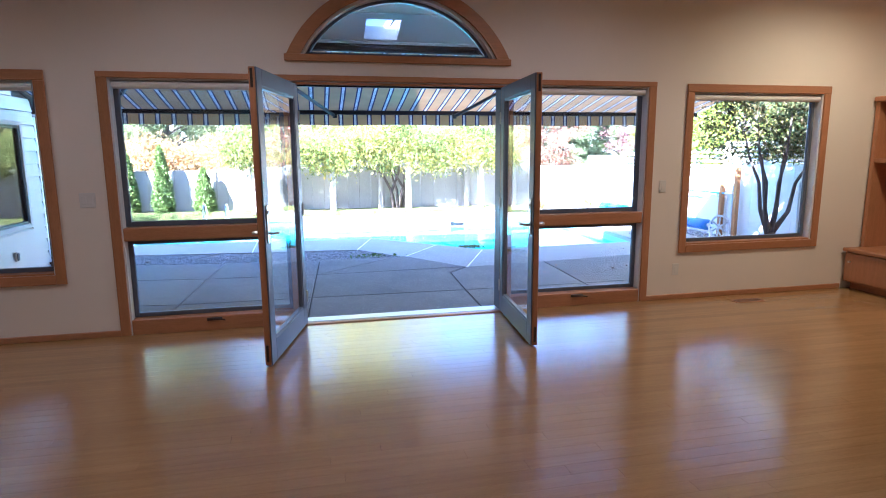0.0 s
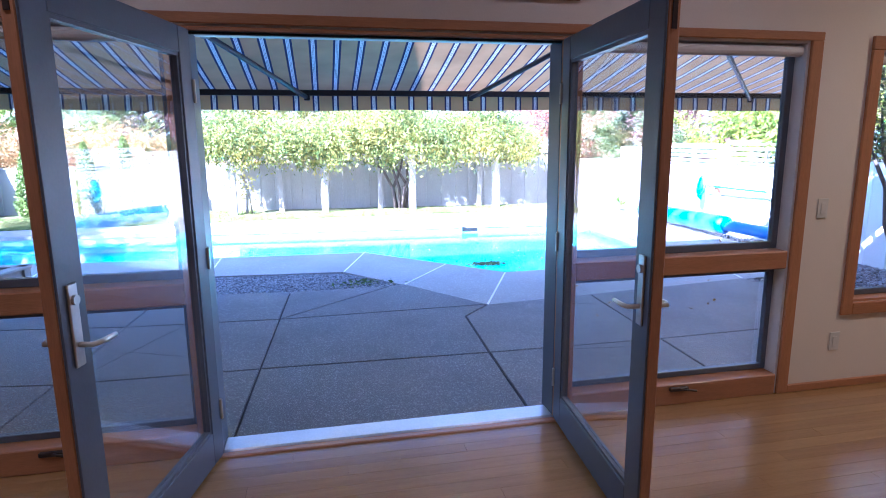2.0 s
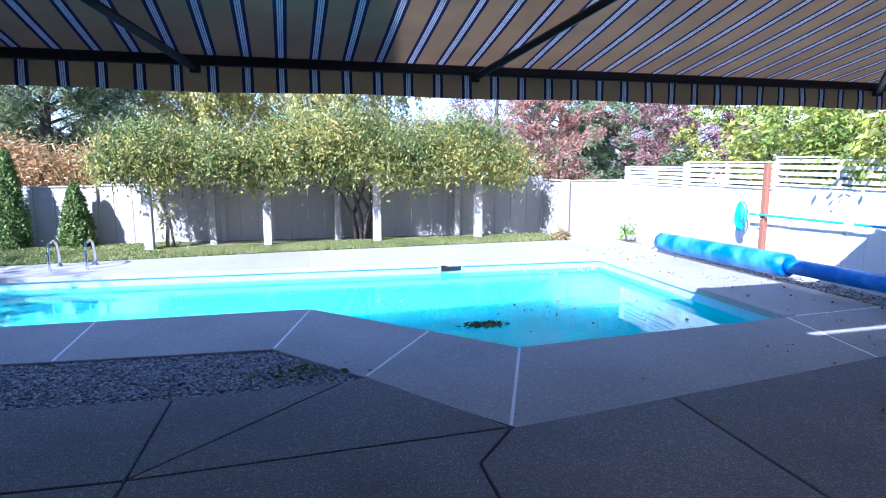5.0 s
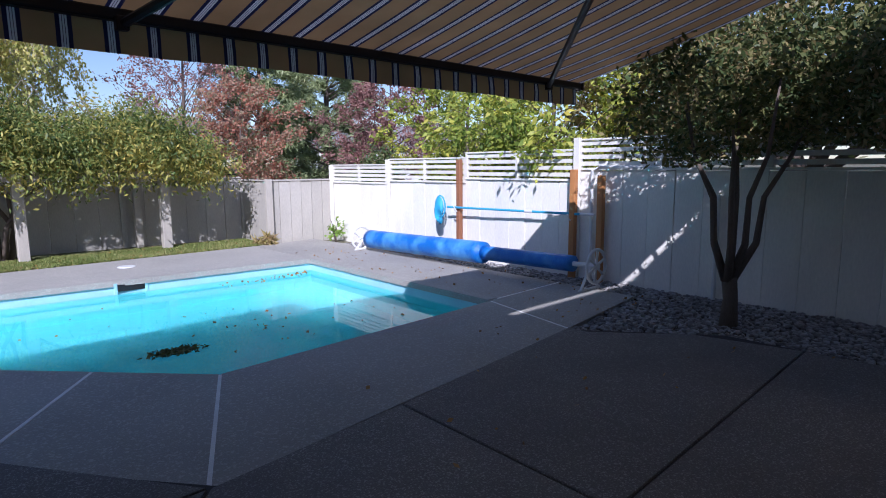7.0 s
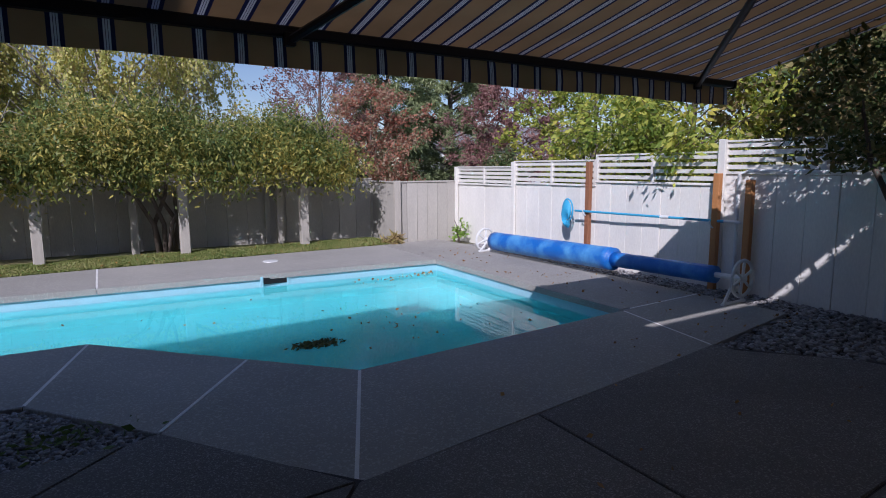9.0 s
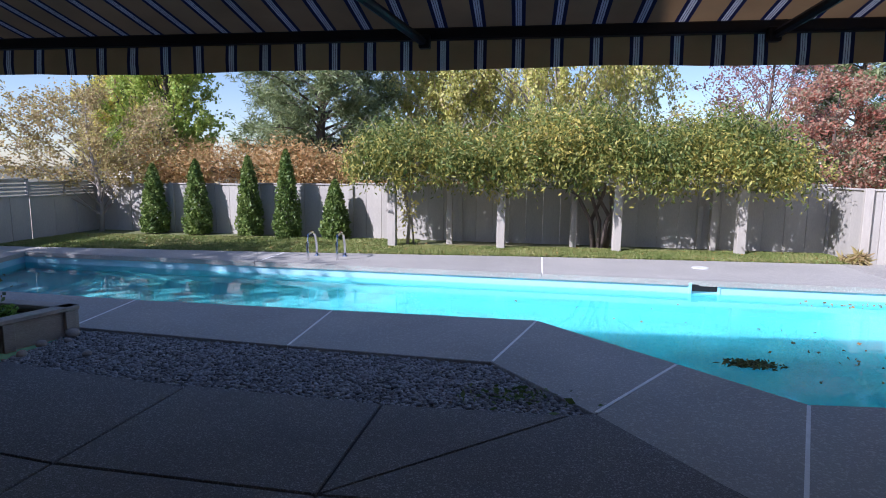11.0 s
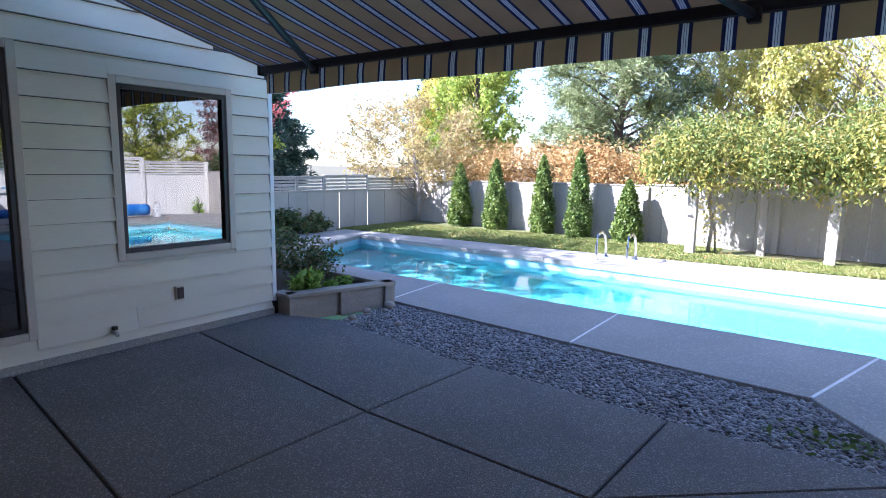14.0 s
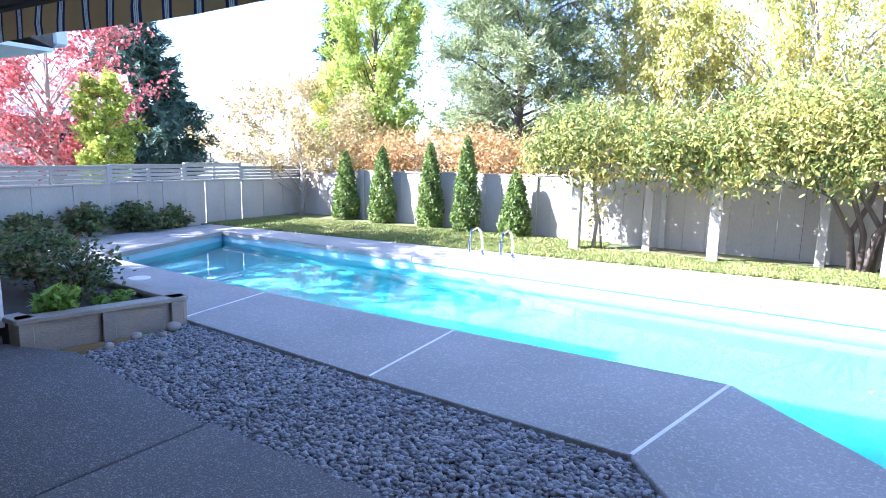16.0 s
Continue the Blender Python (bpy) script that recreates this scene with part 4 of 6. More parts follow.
lawn = tagged(prism("lawn", [(-9.6, 9.62), (-3.99, 9.82), (0.38, 10.07), (5.4, 10.12), (5.45, 11.6), (-9.7, 12.7)], -0.3, -0.15, TURF), "narrow sunlit lawn strip with fallen leaves", "lawn", kind="structure")
n = 90000
gx, gv_ = rng.uniform(-9.5, 5.3, n), rng.uniform(0, 1, n)
y_lo = np.interp(gx, [-9.6, -3.99, 0.38, 5.4], [9.64, 9.84, 10.09, 10.14])
y_hi = np.minimum(y_lo + 1.1 + 0.9 * (gx < -2), 11.55 - 0.073 * (gx - 5) - 0.15)
pts = np.stack([gx, y_lo + (y_hi - y_lo) * gv_, np.full(n, -0.135)], 1)
tagged(put("grass", leaf_mesh("grass", pts, 0.024, GRASS, 2.4, -0.9, 0.4)), "short green and straw-coloured lawn grass", "grass", kind="stuff")

# gravel beds of river pebbles
def pebble_bed(name, poly, count, size, z, label):
    xs, ys = [p[0] for p in poly], [p[1] for p in poly]

    def inside(x, y):
        k = False
        for i in range(len(poly)):
            (x0, y0), (x1, y1) = poly[i - 1], poly[i]
            if (y0 > y) != (y1 > y) and x < (x1 - x0) * (y - y0) / (y1 - y0) + x0:
                k = not k
        return k

    base = np.array([(0, 0, 1), (0, 0, -1)] + [(math.cos(a) * math.cos(b), math.sin(a) * math.cos(b), math.sin(b)) for b in (0.5, -0.5) for a in [k * math.pi / 3 + (0.5 if b < 0 else 0) for k in range(6)]])
    fb = []
    for k in range(6):
        u0, u1, d0, d1 = 2 + k, 2 + (k + 1) % 6, 8 + k, 8 + (k + 1) % 6
        fb += [(0, u0, u1), (u0, d0, u1), (u1, d0, d1), (1, d1, d0)]
    fb = np.array(fb)
    V, F, m = [], [], 0
    while m < count:
        x, y = rng.uniform(min(xs), max(xs)), rng.uniform(min(ys), max(ys))
        if not inside(x, y):
            continue
        s = size * rng.uniform(0.6, 1.35)
        sc = np.array([s * rng.uniform(0.9, 1.4), s * rng.uniform(0.7, 1.0), s * rng.uniform(0.45, 0.7)]) * 0.5
        a, tl = rng.uniform(0, 6.28), rng.uniform(-0.4, 0.4)
        p = base * sc
        ca, sa, ct, st = math.cos(a), math.sin(a), math.cos(tl), math.sin(tl)
        p = np.stack([p[:, 0] * ct - p[:, 2] * st, p[:, 1], p[:, 0] * st + p[:, 2] * ct], 1)
        p = np.stack([p[:, 0] * ca - p[:, 1] * sa, p[:, 0] * sa + p[:, 1] * ca, p[:, 2]], 1)
        V.append(p + (x, y, z + rng.uniform(-0.012, 0.012)))
        F.append(fb + 14 * m)
        m += 1
    V, F = np.concatenate(V), np.concatenate(F)
    me = bpy.data.meshes.new(name)
    me.vertices.add(len(V))
    me.vertices.foreach_set("co", V.ravel())
    me.loops.add(3 * len(F))
    me.loops.foreach_set("vertex_index", F.ravel())
    me.polygons.add(len(F))
    me.polygons.foreach_set("loop_start", np.arange(0, 3 * len(F), 3))
    me.polygons.foreach_set("use_smooth", np.ones(len(F), bool))
    me.materials.append(PEBBLE)
    me.update(calc_edges=True)
    return tagged(put(name, me), label, "gravel", kind="stuff")


BED1 = [(-3.84, 3.98), (-2.13, 3.70), (-0.79, 3.61), (0.33, 3.62), (0.48, 3.72), (-0.18, 4.56), (-1.85, 4.71), (-3.86, 4.93)]
BED2 = [(4.47, 3.03), (4.47, 2.86), (5.0, 2.2), (5.15, 1.5), (5.2, 0.2), (6.55, 0.2), (6.6, 3.4), (6.06, 3.27)]
BED3 = [(6.12, 3.3), (6.62, 3.4), (6.78, 9.2), (6.37, 9.4)]
for bed in (BED1, BED2, BED3):
    tagged(prism("gravel_bed", bed, -0.3, -0.185, EARTH, None, "", 0.002), "dark soil under river pebbles", "soil", kind="structure")
pebble_bed("pebbles", BED1, 24000, 0.031, -0.168, "bed of rounded grey river pebbles beside the patio")
pebble_bed("pebbles", BED2, 6500, 0.044, -0.168, "dark pebble bed round the maple by the fence")
pebble_bed("pebbles", BED3, 3500, 0.044, -0.168, "strip of grey pebbles along the fence")

# ---- pool ----
pool = thing("swimming_pool", (0, 0, 0), "turquoise swimming pool with a sunlit far side", "pool", kind="structure")
bm = bmesh.new()
WZ = -0.30
n = len(P_ALL)
depth = lambda x: -1.15 - 0.35 * max(0, min(1, (x + 1.0) / 5.0))
tp = [bm.verts.new((x, y, DZ - 0.07)) for x, y in P_ALL]
bt = [bm.verts.new((x, y, depth(x))) for x, y in P_ALL]
for i in range(n):
    j = (i + 1) % n
    bm.faces.new((tp[i], tp[j], bt[j], bt[i]))
bm.faces.new(bt)
bmesh.ops.triangulate(bm, faces=[f for f in bm.faces if len(f.verts) > 4])
part("shell", bm, POOL, pool)
band = bmesh.new()
inn = inset(P_ALL, 0.006)
ii = inset(P_ALL, 0.02)
if abs(inn[0][0] - P_ALL[0][0]) > 0.5:
    inn, ii = inn[::-1], ii[::-1]
for i in range(n):
    j = (i + 1) % n
    band.faces.new([band.verts.new(p) for p in ((*inn[i], DZ - 0.03), (*inn[j], DZ - 0.03), (*inn[j], WZ - 0.08), (*inn[i], WZ - 0.08))])
part("waterline_band", band, TILE, pool, "pale blue waterline band")
surf = mesh_from("water", [(x, y, WZ) for x, y in ii], [tuple(range(n))], WATER)
wob = tagged(put("water", surf), "still turquoise pool water mirroring trees", "water", kind="structure")
wob.visible_shadow = False
cop = thing("pool_coping", (0, 0, 0), "pale rounded concrete coping along the sunny pool sides", "coping", kind="structure")
for (ax, ay), (bx, by) in (((4.80, 4.24), (4.93, 8.07)), ((4.93, 8.07), (0.33, 8.395)), ((0.33, 8.395), (-4.0, 8.70)), ((-4.0, 8.70), (-8.25, 9.0)), ((-8.25, 9.0), (-7.45, 6.36))):
    a, b = Vector((ax, ay)), Vector((bx, by))
    d = (b - a).normalized()
    nrm = Vector((-d.y, d.x))
    a2, b2 = a + d * 0.004, b - d * 0.004
    prism("coping_length", [tuple(a2 + nrm * 0.035), tuple(b2 + nrm * 0.035), tuple(b2 - nrm * 0.10), tuple(a2 - nrm * 0.10)], DZ - 0.06, DZ + 0.012, DECK, cop, "", 0.012)
sk = thing("skimmer", (2.43, far_y(2.43), -0.23), "dark skimmer mouth in the pool's far wall", "skimmer")
part("mouth", box(-0.16, 0.16, -0.03, -0.008, -0.04, 0.05, 0.004), BLACKM, sk)
part("surround", box(-0.2, -0.161, -0.034, -0.008, -0.09, 0.07, 0.004), TILE, sk)
part("surround", box(0.161, 0.2, -0.034, -0.008, -0.09, 0.07, 0.004), TILE, sk)
for x, y, lb in ((2.69, 9.35, "round white skimmer lid on the deck"), (-5.75, 5.75, "round white skimmer lid on the deck")):
    t = thing("deck_lid", (x, y, DZ), lb, "lid", "deck lids")
    part("disc", tube([(0, 0, 0.0), (0, 0, 0.01)], [0.12, 0.115], 20), WHITE, t)
lad = thing("pool_ladder", (-3.08, 9.12, DZ), "bent polished steel pool ladder with two rails", "ladder")
for sx in (-0.24, 0.24):
    pts = [(sx, 0.42, 0.0), (sx, 0.40, 0.22), (sx, 0.33, 0.36), (sx, 0.2, 0.42), (sx, 0.04, 0.38), (sx, -0.02, 0.26), (sx, 0.0, 0.05), (sx, 0.0, 0.0)]
    part("rail", tube(pts, 0.021, 10), CHROME, lad, smooth=True)
    part("escutcheon", tube([(sx, 0.42, 0.0), (sx, 0.42, 0.02)], [0.05, 0.035], 12), CHROME, lad)
for z in (-0.32,):
    part("tread", box(-0.2, 0.2, -0.47, -0.43, z - 0.02, z, 0.006), WHITE, lad)
st = thing("pool_steps", (0, 0, 0), "pale steps under water at the pool's end", "steps", kind="structure")
for i in range(4):
    x0 = -7.2 + i * 0.32
    part("step", box(x0, x0 + 0.32, 6.5, 7.6, -1.3, WZ - 0.22 - i * 0.22, 0.02), TILE, st)

# leaves afloat
LEAFDEAD = leaf_material("fallen_leaves", [srgb(86, 60, 34), srgb(120, 84, 40), srgb(150, 112, 52), srgb(66, 52, 36)], 0.1)
MOSS = leaf_material("floating_needles", [srgb(46, 48, 24), srgb(86, 84, 34), srgb(120, 110, 48)], 0.1)
pts = np.stack([rng.normal(1.95, 0.10, 420), rng.normal(5.30, 0.045, 420), rng.uniform(WZ + 0.002, WZ + 0.02, 420)], 1)
tagged(put("needle_clump", leaf_mesh("needle_clump", pts, 0.022, MOSS, 2.4, 0.0)), "floating clump of needles and wet leaves", "leaves", kind="stuff")
a = rng.uniform(0, 1, (160, 2))
pts = np.concatenate([np.stack([2.3 + 2.2 * a[:28, 0], 4.9 + 1.6 * a[:28, 1], np.full(28, WZ + 0.004)], 1),
                      np.stack([rng.normal(3.0, 0.3, 16), rng.normal(5.6, 0.2, 16), np.full(16, WZ + 0.004)], 1),
                      np.stack([3.4 + 1.4 * a[100:150, 0], 7.6 + 0.4 * a[100:150, 1], np.full(50, WZ + 0.004)], 1),
                      np.stack([-1 + 3 * a[150:, 0], 6.0 + 1.5 * a[150:, 1], np.full(10, WZ + 0.004)], 1)])
me = leaf_mesh("floating_leaves", pts, 0.03, LEAFDEAD, 1.4, 0.0)
tagged(put("floating_leaves", me), "brown leaves scattered on the pool water", "leaves", kind="stuff")
a = rng.uniform(0, 1, (420, 2))
pts = np.concatenate([np.stack([4.9 + 1.3 * a[:120, 0], 3.0 + 6 * a[:120, 1], np.full(120, DZ + 0.012)], 1),
                      np.stack([2.0 + 3.5 * a[120:150, 0], 1.2 + 2.4 * a[120:150, 1], np.full(30, PZ + 0.012)], 1),
                      np.stack([-9 + 14.2 * a[150:, 0], 9.95 + 1.3 * a[150:, 1], np.full(270, -0.115)], 1)])
tagged(put("fallen_leaves", leaf_mesh("fallen_leaves", pts, 0.025, LEAFDEAD, 1.4, 0.0)), "dry brown leaves strewn on deck and lawn", "leaves", kind="stuff")

# ---- fences ----
def louvre_section(t, a, b, z0, z1, mat, slats=4, mid=True):
    """Horizontal slats between small posts on top of a fence section, from a to b in plan."""
    a, b = Vector(a), Vector(b)
    d = (b - a)
    L = d.length
    ang = math.degrees(math.atan2(d.y, d.x))
    M = pose(a.x, a.y, 0, 0, 0, ang)
    posts = [0.02, L - 0.02] + ([L / 2] if mid else [])
    for p in posts:
        part("louvre_post", box(p - 0.022, p + 0.022, -0.03, 0.03, z0, z1, 0.003, M), mat, t)
    part("louvre_cap", box(0, L, -0.035, 0.035, z1 + 0.001, z1 + 0.025, 0.004, M), mat, t)
    for i in range(slats):
        z = z0 + (z1 - z0) * (i + 0.6) / slats
        part("slat", box(0.0, L, -0.008, 0.014, z - 0.026, z + 0.026, 0.002, M), mat, t)


def board_fence(t, a, b, z1, width=0.33, z0=-0.2, cap=True, gaps=(), mat=None):
    """Wide upright boards with narrow joints."""
    a, b = Vector(a), Vector(b)
    d = b - a
    L = d.length
    M = pose(a.x, a.y, 0, 0, 0, math.degrees(math.atan2(d.y, d.x)))
    n = max(1, round(L / width))
    for i in range(n):
        x0, x1 = L * i / n + 0.003, L * (i + 1) / n - 0.003
        if i in gaps:
            x1 -= 0.018
        o = 0.004 * ((i * 7) % 3)
        part("board", box(x0, x1, -0.02 - o, 0.012 - o, z0, z1 - 0.004 * ((i * 5) % 2), 0.003, M), mat or FENCE, t)
    if cap:
        part("cap_rail", box(0, L, -0.045, 0.035, z1, z1 + 0.03, 0.004, M), mat or FENCE, t)


RFX = lambda y: 6.55 + 0.03 * (y - 1.2)
rf = thing("fence_east", (0, 0, 0), "pale board fence topped with horizontal louvres", "fence", kind="structure")
secs = [(10.3, 8.4, 0.95, 1.28), (8.4, 6.45, 1.0, 1.37), (6.45, 4.42, 1.06, 1.44), (4.42, 2.2, 1.20, 1.56), (2.2, -0.4, 1.20, 1.56), (-0.4, -3.5, 1.20, 1.56)]
for y0, y1, zp, zl in secs:
    a, b = (RFX(y0), y0), (RFX(y1), y1)
    board_fence(rf, b, a, zp, 0.31, mat=FENCE_E)
    louvre_section(rf, b, a, zp + 0.031, zl, LOUVRE)
for y, z1 in ((10.3, 1.3), (8.4, 1.38), (4.42, 1.6)):
    part("fence_post", box(RFX(y) - 0.07, RFX(y) - 0.024, y - 0.045, y + 0.045, -0.2, z1, 0.005), LOUVRE, rf)
for nm, y, z1, mt, lb in (("support_post", 6.5, 1.36, REDPOST, "rust-brown wooden post against the fence"), ("support_post", 4.42, 1.21, CEDAR, "orange cedar post against the fence"),
                          ("support_post", 4.02, 1.14, CEDAR, "orange cedar post against the fence")):
    x = RFX(y) - 0.075
    tagged(part(nm, box(x - 0.07, x, y - 0.04, y + 0.04, -0.2, z1, 0.006), mt), lb, "post", "posts on the fence")
tagged(part("pipe", tube([(RFX(4.2) - 0.07, 4.18, -0.2), (RFX(4.2) - 0.07, 4.18, 1.2), (RFX(4.2) - 0.03, 4.1, 1.24), (RFX(4.0) - 0.04, 3.2, 1.23)], 0.02, 8), WHITE), "thin white conduit running up the fence", "pipe")
tagged(part("pipe", tube([(RFX(2.65) - 0.06, 2.65, -0.2), (RFX(2.65) - 0.06, 2.65, 0.95)], 0.022, 8), WHITE), "thin white standpipe by the fence", "pipe")

bfy = lambda x: 11.55 - 0.073 * (x - 5)
bf = thing("fence_north", (0, 0, 0), "weathered beige board fence behind the lawn", "fence", kind="structure")
edges = [-9.86, -7.7, -5.6, -3.5, -1.2, 1.1, 3.3, 5.45]
for x0, x1 in zip(edges, edges[1:]):
    board_fence(bf, (x0, bfy(x0)), (x1, bfy(x1)), 0.90 + 0.012 * (x0 + 9), 0.34)
    part("fence_post", box(x1 - 0.05, x1 + 0.05, bfy(x1) - 0.07, bfy(x1) - 0.03, -0.2, 0.95, 0.005), FENCE, bf)
board_fence(bf, (5.45, 10.45), (5.45, 11.5), 1.0, 0.33)
board_fence(bf, (5.47, 10.45), (6.8, 10.35), 1.0, 0.24)
part("fence_post", box(5.40, 5.53, 10.36, 10.43, -0.2, 1.04, 0.006), GREYPOST, bf)
lf = thing("fence_west", (0, 0, 0), "weathered board fence topped with horizontal louvres", "fence", kind="structure")
for y0, y1, zp, zl in ((1.0, 4.0, 0.66, 0.97), (4.0, 6.0, 0.66, 0.97), (6.0, 7.9, 0.67, 0.98), (7.9, 9.4, 0.69, 1.0), (9.4, 10.8, 0.69, 1.03), (10.8, 12.65, 0.67, 0.96)):
    board_fence(lf, (-9.75, y0), (-9.75, y1), zp, 0.55, gaps=(0, 2) if y0 == 9.4 else ((2,) if y0 == 10.8 else ()))
    # darker FENCE instead of LOUVRE: the shade on this side put into the colour
    louvre_section(lf, (-9.75, y0), (-9.75, y1), zp + 0.031, zl, FENCE)
lc = thing("louvre_panel", (0, 0, 0), "pale louvre panel on the fence corner", "fence panel")
louvre_section(lc, (-9.7, bfy(-9.7)), (-8.7, bfy(-8.7)), 0.94, 1.16, LOUVRE, 3, False)

# ---- pergola and posts ----
pg = thing("pergola", (0, 0, 0), "low weathered pergola overgrown with a leafy vine", "pergola")
PXS = (-2.36, -0.34, 1.71, 3.79)
for x in PXS:
    part("post", box(x - 0.075, x + 0.075, 10.88, 11.03, -0.2, 1.22, 0.008), GREYPOST, pg)
for x in (-1.35, 1.0, 3.5):
    part("post", box(x - 0.06, x + 0.06, 11.45, 11.57, -0.2, 1.22, 0.008), GREYPOST, pg)
part("beam", box(-2.95, 4.5, 10.86, 10.90, 1.08, 1.22, 0.006), GREYPOST, pg)
part("beam", box(-2.95, 4.5, 11.46, 11.50, 1.221, 1.34, 0.006), GREYPOST, pg)
for i in range(16):
    x = -2.8 + i * 0.48
    part("rafter", box(x - 0.02, x + 0.02, 10.6, 11.9, 1.341, 1.42, 0.004), GREYPOST, pg)

# ---- foliage ----
L_VINE = leaf_material("vine_leaves", [srgb(48, 64, 30), srgb(78, 92, 40), srgb(112, 118, 50), srgb(148, 140, 60), srgb(194, 172, 76)], 0.35)
L_VINETOP = leaf_material("vine_top_leaves", [srgb(56, 78, 36), srgb(88, 106, 48), srgb(120, 128, 62), srgb(158, 132, 76)], 0.35)
L_BIRCH = leaf_material("birch_leaves", [srgb(118, 130, 62), srgb(154, 156, 78), srgb(186, 178, 98), srgb(168, 148, 104)], 0.45)
L_PINE = leaf_material("pine_needles", [srgb(80, 94, 62), srgb(114, 126, 82), srgb(148, 154, 106)], 0.25)
L_DARKFIR = leaf_material("dark_fir_needles", [srgb(44, 64, 52), srgb(62, 84, 68), srgb(82, 102, 84)], 0.12)
L_POPLAR = leaf_material("poplar_leaves", [srgb(106, 130, 54), srgb(144, 160, 68), srgb(182, 180, 88)], 0.45)
L_TAN = leaf_material("tan_autumn_leaves", [srgb(118, 102, 72), srgb(146, 126, 84), srgb(160, 150, 90), srgb(132, 114, 94)], 0.4)
L_YELLOW = leaf_material("pale_yellow_leaves", [srgb(150, 146, 66), srgb(180, 170, 82), srgb(196, 182, 104)], 0.45)
L_LIMETREE = leaf_material("lime_leaves", [srgb(96, 120, 44), srgb(138, 152, 56), srgb(184, 180, 72)], 0.45)
L_RUST = leaf_material("rust_hedge_leaves", [srgb(130, 100, 62), srgb(158, 124, 76), srgb(174, 146, 94), srgb(132, 124, 72)], 0.35)
L_RED = leaf_material("red_autumn_leaves", [srgb(112, 50, 52), srgb(156, 72, 70), srgb(180, 108, 104), srgb(138, 92, 84)], 0.4)
L_RUSTRED = leaf_material("rusty_red_leaves", [srgb(122, 84, 70), srgb(158, 94, 72), srgb(160, 122, 98), srgb(140, 124, 100), srgb(120, 122, 82)], 0.4)
L_WINE = leaf_material("wine_red_leaves", [srgb(96, 66, 62), srgb(128, 90, 84), srgb(152, 120, 110)], 0.35)
L_CHART = leaf_material("yellow_green_leaves", [srgb(76, 98, 34), srgb(116, 132, 44), srgb(160, 164, 58), srgb(190, 174, 64)], 0.45)
L_MAPLE = leaf_material("maple_leaves", [srgb(38, 52, 28), srgb(64, 78, 38), srgb(104, 104, 56), srgb(140, 112, 76)], 0.3)
L_CONE = leaf_material("arborvitae_sprays", [srgb(58, 78, 32), srgb(90, 110, 46), srgb(130, 142, 68)], 0.25)
L_BUSH = leaf_material("shrub_leaves", [srgb(40, 58, 34), srgb(62, 82, 44), srgb(92, 104, 58), srgb(120, 92, 62)], 0.3)
L_LIME = leaf_material("bright_shrub_leaves", [srgb(84, 116, 40), srgb(120, 150, 56), srgb(150, 166, 70)], 0.4)
L_WEED = leaf_material("weeds", [srgb(66, 84, 40), srgb(96, 112, 54)], 0.3)


def limbs(bm, base, tips, r0, seed):
    """A tapered, slightly crooked trunk that forks towards the tips."""
    r = random.Random(seed)
    b = Vector(base)
    mid = sum((Vector(t) for t in tips), Vector()) / len(tips)
    fork = b.lerp(mid, 0.42)
    fork += Vector((r.uniform(-0.06, 0.06), r.uniform(-0.06, 0.06), 0))
    add_tube(bm, [b, b.lerp(fork, 0.5) + Vector((r.uniform(-0.05, 0.05), r.uniform(-0.05, 0.05), 0)), fork], [r0, r0 * 0.8, r0 * 0.7], 9)
    for t in tips:
        t = Vector(t)
        q = fork.lerp(t, 0.5) + Vector((r.uniform(-0.2, 0.2), r.uniform(-0.2, 0.2), r.uniform(-0.1, 0.2))) * (t - fork).length * 0.4
        add_tube(bm, [fork, q, t], [r0 * 0.55, r0 * 0.32, r0 * 0.1], 6)
        for k in range(3):
            s = q.lerp(t, r.uniform(0.1, 0.8))
            e = s + Vector((r.uniform(-1, 1), r.uniform(-1, 1), r.uniform(-0.2, 0.8))) * (t - fork).length * 0.3
            add_tube(bm, [s, e], [r0 * 0.16, r0 * 0.05], 5)


def tree(name, base, blobs, leaves, per, size, mat, label, cat="tree", bark=None, r0=0.1, tight=0.3, long=1.6, droop=0.4, seed=1, group=""):
    t = thing(name, (base[0], base[1], base[2]), label, cat, group)
    o = Vector(base)
    bm = bmesh.new()
    tips = [Vector((b[0], b[1], b[2] + b[5] * 0.4)) - o for b in blobs]
    limbs(bm, (0, 0, -0.1), tips, r0, seed)
    part("trunk", bm, bark or BARK, t, smooth=True)
    pts = clumps(max(1, leaves // per), blobs, per, tight) - np.array(base)
    pts = pts[pts[:, 2] > 0.05]
    put("crown", leaf_mesh("crown", pts, size, mat, long, droop), t)
    return t


def blob_cloud(x, y, z, rx, ry, rz, n, seed):
    r_ = random.Random(seed)
    out = []
    for i in range(n):
        a, b = r_.uniform(0, 6.28), r_.uniform(0.2, 0.8)
        s = r_.uniform(0.32, 0.5)
        out.append((x + math.cos(a) * rx * b, y + math.sin(a) * ry * b, z + r_.uniform(-0.6, 0.6) * rz, rx * s, ry * s, rz * s))
    return out


